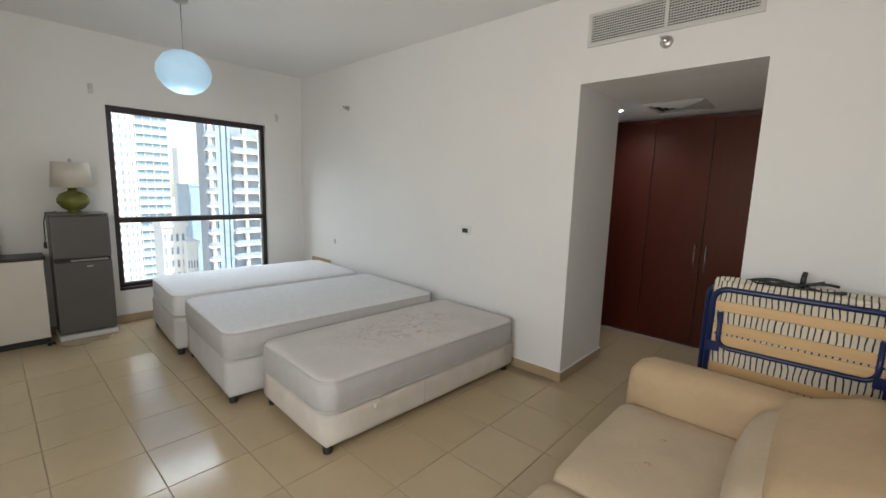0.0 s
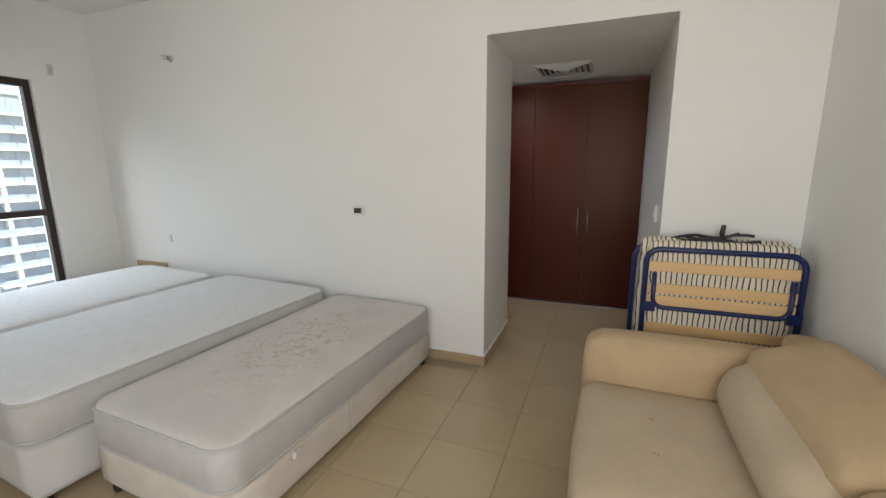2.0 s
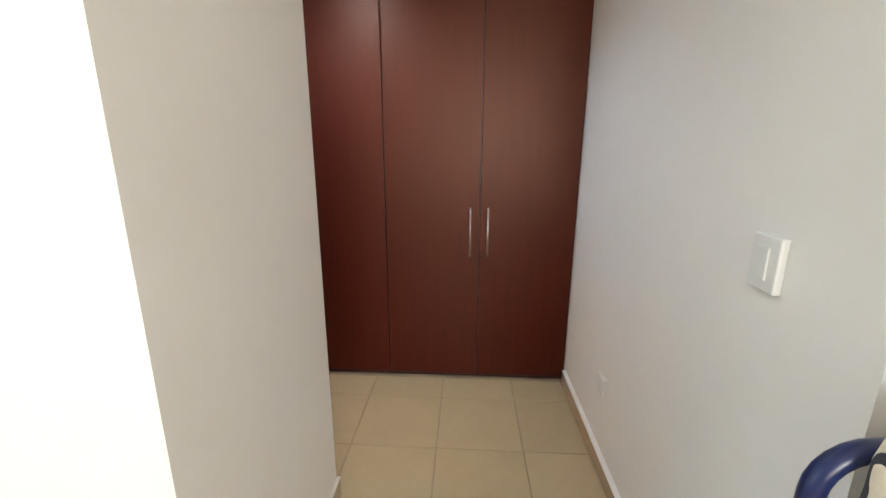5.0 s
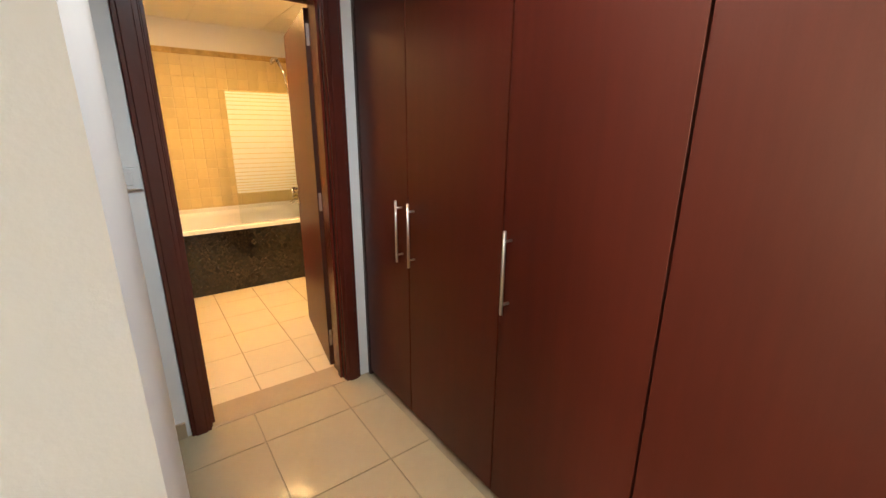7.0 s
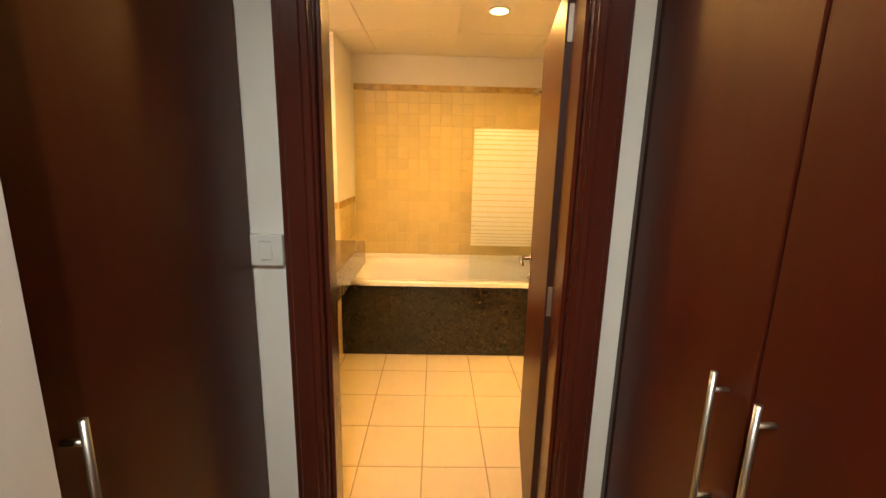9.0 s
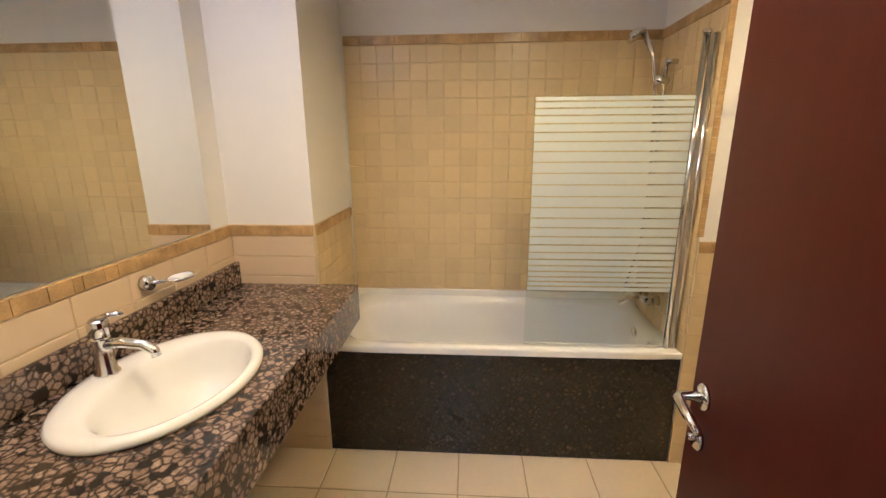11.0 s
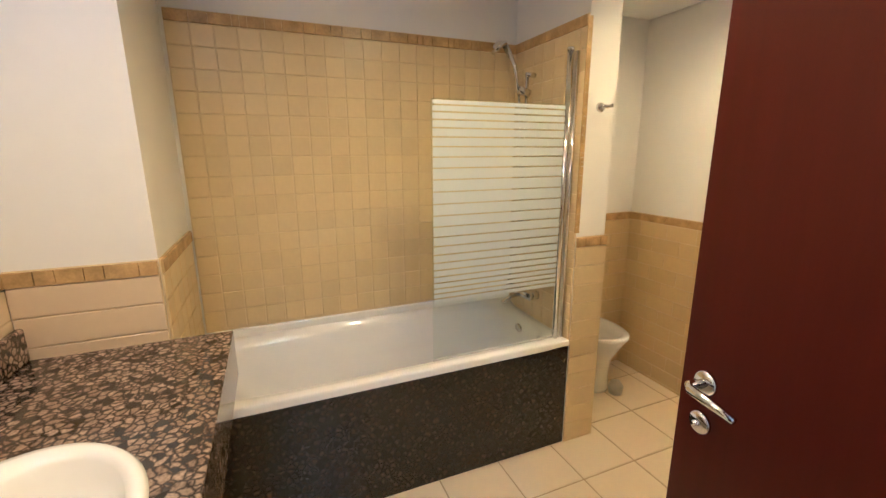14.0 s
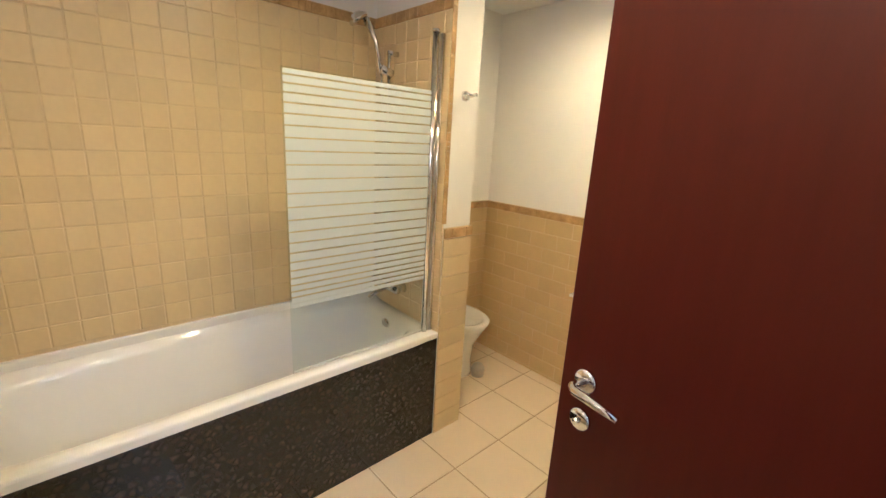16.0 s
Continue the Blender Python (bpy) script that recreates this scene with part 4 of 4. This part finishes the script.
# glass screen on the rim
scr = holder("bath_screen", "glass bath screen with frosted bands in a chrome post", "shower screen", (-3.515, 0, 0))
SY0, SY1, SZ0, SZ1 = 1.545, 2.185, 0.603, 1.71
g = box("pane", (-0.003, SY0, SZ0), (0.003, SY1, SZ1), M_GLASS, scr)
g.visible_shadow = False
bands, z = [], 0.868
while z < 1.70:
    k = abs((z - 1.31) / 0.40)
    hgt = 0.046 - 0.030 * min(1, k) ** 1.3
    bands.append(((0.0035, SY0 + 0.004, z), (0.0045, SY1, min(z + hgt, 1.705))))
    z += hgt + 0.0045 + 0.002 * k
boxes("frosted_band", bands, M_FROST, scr)
boxes("seal", [((-0.004, SY0, SZ0 - 0.008), (0.004, SY1, SZ0))], M_VENT, scr)
for y, r in ((2.20, 0.014), (2.236, 0.011)):
    tube("post", [(0, y, 0.592), (0, y, 1.935)], r, M_CHROME, scr, 14)
boxes("channel", [((-0.008, 2.21, 0.592), (0.006, 2.228, 1.93))], M_STEEL, scr)
lathe("cap", [(0.0, 0.0), (0.017, 0.0), (0.015, 0.012), (0.0, 0.016)], M_CHROME, scr, cy=2.20, z=1.935, seg=16)


# shower set on the end wall of the bath
sh = holder("shower_set", "chrome hand shower on a rail with hose", "shower", (-3.85, 2.245, 0))
tube("rail", [(0, -0.045, 1.12), (0, -0.045, 1.90)], 0.009, M_CHROME, sh, 12)
for z in (1.13, 1.89):
    tube("bracket", [(0, 0.004, z), (0, -0.05, z)], 0.012, M_CHROME, sh, 12)
tube("slider", [(0, -0.03, 1.80), (0, -0.09, 1.815)], 0.02, M_CHROME, sh, 12)
tube("hand_shower", [(-0.01, -0.085, 1.80), (-0.03, -0.10, 1.93), (-0.06, -0.14, 2.03)], [0.010, 0.012, 0.016], M_CHROME, sh, 12)
o = lathe("shower_head", [(0.0, 0.0), (0.045, 0.0), (0.048, 0.012), (0.02, 0.035), (0.0, 0.04)], M_CHROME, sh, seg=24)
o.matrix_basis = pose(-0.07, -0.165, 2.015, 35, -15, 0)
tube("hose", [(-0.01, -0.085, 1.80), (0.01, -0.08, 1.6), (0.03, -0.075, 1.3), (0.03, -0.09, 1.0), (0.01, -0.13, 0.80), (-0.03, -0.12, 0.735), (-0.05, -0.08, 0.755)], 0.007, M_CHROME, sh, 8)

mx = holder("bath_mixer", "chrome wall bath mixer", "tap", (-3.83, 2.252, 0.735))
tube("body", [(-0.10, -0.055, 0), (0.10, -0.055, 0)], 0.02, M_CHROME, mx, 14)
for x in (-0.075, 0.075):
    tube("inlet", [(x, 0.004, 0), (x, -0.055, 0)], [0.028, 0.014], M_CHROME, mx, 14)
tube("spout", [(0, -0.055, -0.01), (0, -0.12, -0.02), (0, -0.17, -0.045)], 0.012, M_CHROME, mx, 12)
tube("lever", [(0, -0.055, 0.02), (0, -0.09, 0.05), (0, -0.14, 0.065)], [0.014, 0.008, 0.007], M_CHROME, mx, 10)

# counter
CX0, CX1, CY0, CY1, CZ = -3.472, -1.79, 0.202, 0.772, 0.895
BCX, BCY = -2.64, 0.475
ct = holder("vanity_counter", "brown blob granite vanity counter with upstand", "counter", (0, 0, 0))
bm = bmesh.new()
seg = 48
inner_t, inner_b, outer_t, outer_b = [], [], [], []
for k in range(seg):
    th = k * math.tau / seg
    c, s = math.cos(th), math.sin(th)
    ex, ey = BCX + c * 0.262, BCY + s * 0.198
    sc = min((((CX1 - BCX) if c > 0 else (BCX - CX0)) / max(abs(c), 1e-6)), (((CY1 - BCY) if s > 0 else (BCY - CY0)) / max(abs(s), 1e-6)))
    ox, oy = BCX + c * sc, BCY + s * sc
    inner_t.append(bm.verts.new((ex, ey, CZ)))
    inner_b.append(bm.verts.new((ex, ey, CZ - 0.03)))
    outer_t.append(bm.verts.new((ox, oy, CZ)))
corners = {}
for k in range(seg):
    j = (k + 1) % seg
    a, b = outer_t[k], outer_t[j]
    f = [inner_t[k], a]
    if abs(a.co.x - b.co.x) > 1e-5 and abs(a.co.y - b.co.y) > 1e-5:
        cxn = CX1 if max(a.co.x, b.co.x) > BCX else CX0
        cyn = CY1 if max(a.co.y, b.co.y) > BCY + 0.2 else CY0
        f.append(bm.verts.new((cxn, cyn, CZ)))
    f += [b, inner_t[j]]
    bm.faces.new(f)
    bm.faces.new((inner_t[k], inner_t[j], inner_b[j], inner_b[k]))
shape("worktop", bm, M_GRANITE, ct)
boxes("front_apron", [((CX0, CY1 - 0.03, CZ - 0.17), (CX1, CY1 + 0.001, CZ - 0.001))], M_GRANITE, ct, 0.003)
box("upstand", (CX0, CY0 - 0.002, CZ + 0.001), (CX1, CY0 + 0.022, CZ + 0.105), M_GRANITE, ct, 0.008, 2)
box("underside_panel", (CX0, CY0, CZ - 0.20), (CX1, CY1 - 0.06, CZ - 0.185), M_CABW, ct)

basin = holder("wash_basin", "oval white ceramic drop-in basin", "basin", (BCX, BCY, CZ))
bm = bmesh.new()
prev = None
for ax, ay, oy, z in [(0.255, 0.192, 0.0, -0.03), (0.272, 0.206, 0.0, 0.001), (0.285, 0.218, 0.0, 0.004), (0.286, 0.219, 0.0, 0.012), (0.278, 0.211, 0.0, 0.021), (0.262, 0.196, 0.003, 0.023),
                      (0.240, 0.165, 0.024, 0.020), (0.230, 0.153, 0.030, 0.010), (0.220, 0.143, 0.032, -0.015), (0.198, 0.124, 0.032, -0.065), (0.155, 0.095, 0.030, -0.112),
                      (0.09, 0.055, 0.026, -0.138), (0.03, 0.025, 0.022, -0.145)]:
    ring = [bm.verts.new((ax * math.cos(k * math.tau / 64), oy + ay * math.sin(k * math.tau / 64), z)) for k in range(64)]
    if prev:
        for k in range(64):
            bm.faces.new((prev[k], prev[(k + 1) % 64], ring[(k + 1) % 64], ring[k]))
    prev = ring
bm.faces.new(prev)
shape("bowl", bm, M_CERAMIC, basin, True)
lathe("drain", [(0.0, -0.145), (0.024, -0.144), (0.022, -0.139), (0.0, -0.138)], M_CHROME, basin, cy=0.022, seg=20)

tap = holder("basin_tap", "chrome single-lever basin tap", "tap", (BCX, 0.30, CZ + 0.022))
lathe("body", [(0.030, 0.0), (0.030, 0.006), (0.024, 0.012), (0.021, 0.10), (0.022, 0.105), (0.012, 0.108)], M_CHROME, tap, seg=24)
lathe("cap", [(0.012, 0.106), (0.024, 0.112), (0.025, 0.15), (0.02, 0.156), (0.0, 0.157)], M_CHROME, tap, seg=24)
tube("spout", [(0, 0.012, 0.085), (0, 0.06, 0.092), (0, 0.12, 0.086), (0, 0.145, 0.07), (0, 0.15, 0.055)], [0.015, 0.014, 0.013, 0.013, 0.012], M_CHROME, tap, 14)
tube("lever", [(0, -0.01, 0.15), (0, 0.03, 0.168), (0, 0.075, 0.175)], [0.011, 0.008, 0.006], M_CHROME, tap, 10)

soap = holder("soap_dish", "chrome soap dish holder on the tiled wall", "soap dish", (-2.93, 0.202, 1.075))
lathe("rosette", [(0.0, 0.0), (0.026, 0.0), (0.024, 0.025), (0.0, 0.028)], M_CHROME, soap, seg=18).matrix_basis = pose(0, 0, 0, -90, 0, 0)
tube("arm", [(0, 0.02, 0), (-0.03, 0.055, 0.0)], 0.007, M_CHROME, soap, 8)
tube("ring", [(-0.075 + 0.05 * math.cos(k * math.tau / 20), 0.075 + 0.035 * math.sin(k * math.tau / 20), 0.0) for k in range(20)], 0.005, M_CHROME, soap, 8, True)
lathe("dish", [(0.3, -0.012), (0.85, -0.004), (0.95, 0.004), (0.8, 0.001), (0.0, -0.006)], M_CERAMIC, soap, cx=-0.075, cy=0.075, seg=24, sx=0.05, sy=0.035)

mirror = holder("mirror", "frameless wall mirror over the vanity", "mirror", (-2.585, 0.19, 1.71))
box("glass", (-0.745, 0.002, -0.532), (0.745, 0.008, 0.56), M_MIRROR, mirror)
box("backing", (-0.743, 0.0, -0.530), (0.743, 0.002, 0.558), M_VENT, mirror)

hook = holder("robe_hook", "chrome double robe hook", "hook", (-3.477, 2.35, 1.70))
lathe("rosette", [(0.0, 0.0), (0.022, 0.0), (0.02, 0.01), (0.0, 0.014)], M_CHROME, hook, seg=18).matrix_basis = pose(0, 0, 0, 0, 90, 0)
tube("stem", [(0.0, 0, 0), (0.045, 0, 0)], 0.008, M_CHROME, hook, 10)
tube("peg", [(0.04, -0.025, 0.002), (0.045, 0, 0), (0.04, 0.03, 0.006)], [0.009, 0.007, 0.009], M_CHROME, hook, 10)


def bidet():
    b = holder("bidet", "white ceramic pedestal bidet", "bidet", (-3.885, 2.80, 0))
    prof = [(0.55, 0.0), (0.56, 0.02), (0.52, 0.10), (0.58, 0.22), (0.85, 0.33), (1.0, 0.385), (1.0, 0.40), (0.96, 0.405), (0.80, 0.40), (0.68, 0.35), (0.4, 0.28), (0.1, 0.27)]
    lathe("bowl", prof, M_CERAMIC, b, seg=40, sx=0.235, sy=0.17, power=2.3)
    tube("spout", [(-0.20, 0, 0.40), (-0.20, 0, 0.47), (-0.15, 0, 0.48), (-0.12, 0, 0.455)], 0.01, M_CHROME, b, 10)
    lathe("foot_trap", [(0.04, 0.0), (0.045, 0.05), (0.03, 0.08)], M_STEEL, b, cx=0.16, cy=0.07, seg=14)
    return b


bidet()


def toilet():
    w = holder("toilet", "white ceramic toilet with a low cistern", "toilet", (-2.62, 2.96, 0))
    lathe("bowl", [(0.55, 0.0), (0.55, 0.1), (0.62, 0.22), (0.95, 0.36), (1.0, 0.40), (0.9, 0.405), (0.7, 0.36), (0.2, 0.25)], M_CERAMIC, w, cy=-0.22, seg=36, sx=0.19, sy=0.27, power=2.3)
    lathe("seat", [(1.0, 0.405), (1.02, 0.415), (1.0, 0.43), (0.0, 0.435)], M_CERAMIC, w, cy=-0.22, seg=36, sx=0.19, sy=0.27, power=2.3)
    box("cistern", (-0.20, 0.06, 0.0), (0.20, 0.245, 0.78), M_CERAMIC, w, 0.02, 3)
    box("cistern_lid", (-0.21, 0.05, 0.78), (0.21, 0.25, 0.815), M_CERAMIC, w, 0.01, 2)
    return w


toilet()
rh = holder("roll_holder", "white ceramic toilet roll holder on the dado", "roll holder", (-3.19, BY1, 0.62))
box("back_plate", (-0.075, -0.02, -0.06), (0.075, -0.008, 0.05), M_CERAMIC, rh, 0.006, 2)
box("shelf", (-0.085, -0.11, 0.03), (0.085, -0.02, 0.05), M_CERAMIC, rh, 0.008, 2)
tube("bar", [(-0.07, -0.07, 0.0), (0.07, -0.07, 0.0)], 0.008, M_CHROME, rh, 8)

# ---------------- tiles ----------------
TILES = {}


def tile_mesh(w, h, t, bevel, material):
    key = (round(w, 3), round(h, 3), material.name)
    if key not in TILES:
        bm = bmesh.new()
        add_box(bm, (0, 0, 0), (w, h, t), bevel)
        for f in [f for f in bm.faces if f.normal.z < -0.9 and abs(f.calc_center_median().z) < 1e-6]:
            bm.faces.remove(f)
        me = bpy.data.meshes.new("tile")
        bmesh.ops.recalc_face_normals(bm, faces=bm.faces)
        bm.to_mesh(me)
        bm.free()
        me.materials.append(material)
        TILES[key] = me
    return TILES[key]


def lay(parent, name, m, u0, u1, v0, v1, du, dv, ou, ov, gap, thick, material, bevel=0.002, brick=False, jitter=0.0, skip=None):
    """Tiles over the rectangle u0..u1, v0..v1 of the plane m, on a grid of du x dv through (ou, ov)."""
    r0, r1 = math.floor((v0 - ov) / dv), math.ceil((v1 - ov) / dv)
    for r in range(r0, r1):
        sh2 = du / 2 if brick and r % 2 else 0.0
        for c in range(math.floor((u0 - ou - sh2) / du), math.ceil((u1 - ou - sh2) / du)):
            a0, a1 = max(u0, ou + sh2 + c * du + gap / 2), min(u1, ou + sh2 + (c + 1) * du - gap / 2)
            b0, b1 = max(v0, ov + r * dv + gap / 2), min(v1, ov + (r + 1) * dv - gap / 2)
            if a1 - a0 < 0.012 or b1 - b0 < 0.012 or (skip and skip((a0 + a1) / 2, (b0 + b1) / 2)):
                continue
            ob = new(name, tile_mesh(a1 - a0, b1 - b0, thick, bevel, material))
            z = random.uniform(-jitter, jitter)
            ob.matrix_basis = m @ Matrix.Translation((a0, b0, z))
            ob.parent = parent


# bedroom and corridor floor
lay(floor, "tile", pose(0, 0, -0.006), XW, XE, YS, 1.80, 0.432, 0.428, -0.03, -0.98, 0.005, 0.006, M_TILE, 0.0015, jitter=0.0002,
    skip=lambda u, v: (v > 0.02 and (u > 1.175 or u < DW)) or (v > 0.02 and v < 0.72 and u < -0.05))
# bathroom floor
lay(bath_floor, "tile", pose(0, 0, -0.006), BX, DW - 0.17, 0.19, BY1, 0.32, 0.315, -3.22, 1.24, 0.007, 0.006, M_BFLOOR, 0.002, jitter=0.0002,
    skip=lambda u, v: u < -3.6 and v < 2.25)

ZT = 2.03                                # top of the tall tiling, border above
DZ = 1.122                               # top of the dado tiles


def facing(x, y, way):
    """Plane for wall tiles: u along the wall, v up, front towards way."""
    if way == "+x":
        return Matrix(((0, 0, 1, x), (1, 0, 0, 0), (0, 1, 0, 0), (0, 0, 0, 1)))
    if way == "+y":
        return Matrix(((-1, 0, 0, 0), (0, 0, 1, y), (0, 1, 0, 0), (0, 0, 0, 1)))
    return Matrix(((1, 0, 0, 0), (0, 0, -1, y), (0, 1, 0, 0), (0, 0, 0, 1)))


def tiled(name, label, m, u0, u1, v0, v1, du, dv, ou, ov, material, brick=False, border=None, gap=0.004):
    """A grout bed with tiles and an onyx border strip."""
    t = holder(name, label, "tiling", kind="structure")
    bm = bmesh.new()
    add_box(bm, (u0, v0, 0.001), (u1, v1 + (0.05 if border else 0), 0.006))
    shape("grout", bm, M_BGROUT, t, at=m)
    lay(t, "tile", m @ Matrix.Translation((0, 0, 0.0033)), u0, u1, v0, v1, du, dv, ou, ov, gap, 0.006, material, 0.002, brick, 0.0006)
    if border:
        bm = bmesh.new()
        u = u0
        while u < u1 - 0.005:
            w = random.choice((0.03, 0.05, 0.07, 0.09))
            add_box(bm, (u + 0.001, v1 + 0.002, 0.004), (min(u + w, u1) - 0.001, v1 + 0.046, 0.0135 + random.uniform(-0.0006, 0.0006)), 0.001)
            u += w
        tagged(shape("border", bm, M_BORDER, t, at=m), "amber stone border strip", kind="stuff")
    return t


tiled("tiling_back", "small square ochre tiles over the bath", facing(BX, 0, "+x"), 0.60, 2.262, TZ + 0.085, ZT, 0.0895, 0.0895, 0.60, ZT, M_BTILE, border=True)
tiled("tiling_shower", "small square ochre tiles beside the shower", facing(0, 2.262, "-y"), BX + 0.012, -3.477, TZ - 0.02, ZT, 0.0895, 0.0895, BX, ZT, M_BTILE, border=True)
tiled("tiling_niche", "ochre tiles on the boxed-out wall", facing(0, 0.584, "+y"), 3.477, -BX - 0.012, TZ - 0.02, DZ, 0.0895, 0.0895, 3.477, DZ, M_BTILE, border=True)
tiled("tiling_pillar", "long cream dado tiles", facing(-3.477, 0, "+x"), 0.202, 0.584, 0.0, DZ, 0.45, 0.095, 0.584, DZ, M_DTILE, border=True)
tiled("tiling_vanity", "long cream dado tiles over the vanity", facing(0, 0.19, "+y"), 1.752, 3.477, 0.0, DZ, 0.20, 0.095, 3.477, DZ, M_DTILE, border=True)
tiled("tiling_partition", "cream dado tiles on the partition end", facing(-3.477, 0, "+x"), 2.262, 2.447, 0.0, 1.06, 0.20, 0.095, 2.447, 1.06, M_BTILE, border=True)
tiled("tiling_partition_side", "cream dado tiles on the partition", facing(0, 2.435, "+y"), 3.477, -BX, 0.0, 1.06, 0.20, 0.095, 3.477, 1.06, M_OTILE, border=True)
tiled("tiling_end", "ochre dado tiles in brick courses", facing(0, BY1, "-y"), BX, DW - 0.17, 0.0, 1.06, 0.20, 0.095, BX, 1.06, M_OTILE, True, border=True)
tiled("tiling_toilet_back", "ochre dado tiles behind the bidet", facing(BX, 0, "+x"), 2.447, BY1 - 0.012, 0.0, 1.06, 0.20, 0.095, 2.447, 1.06, M_OTILE, True, border=True)
# upright onyx edge beside the screen
bm = bmesh.new()
z = 1.13
while z < 2.07:
    w = random.choice((0.02, 0.03, 0.04))
    add_box(bm, (-3.478, 2.25, z), (-3.4725, 2.275, z + w - 0.001), 0.001)
    z += w
struct(tagged(shape("trim_shower_edge", bm, M_BORDER), "amber stone edge strip"), "amber stone edge strip", "trim")
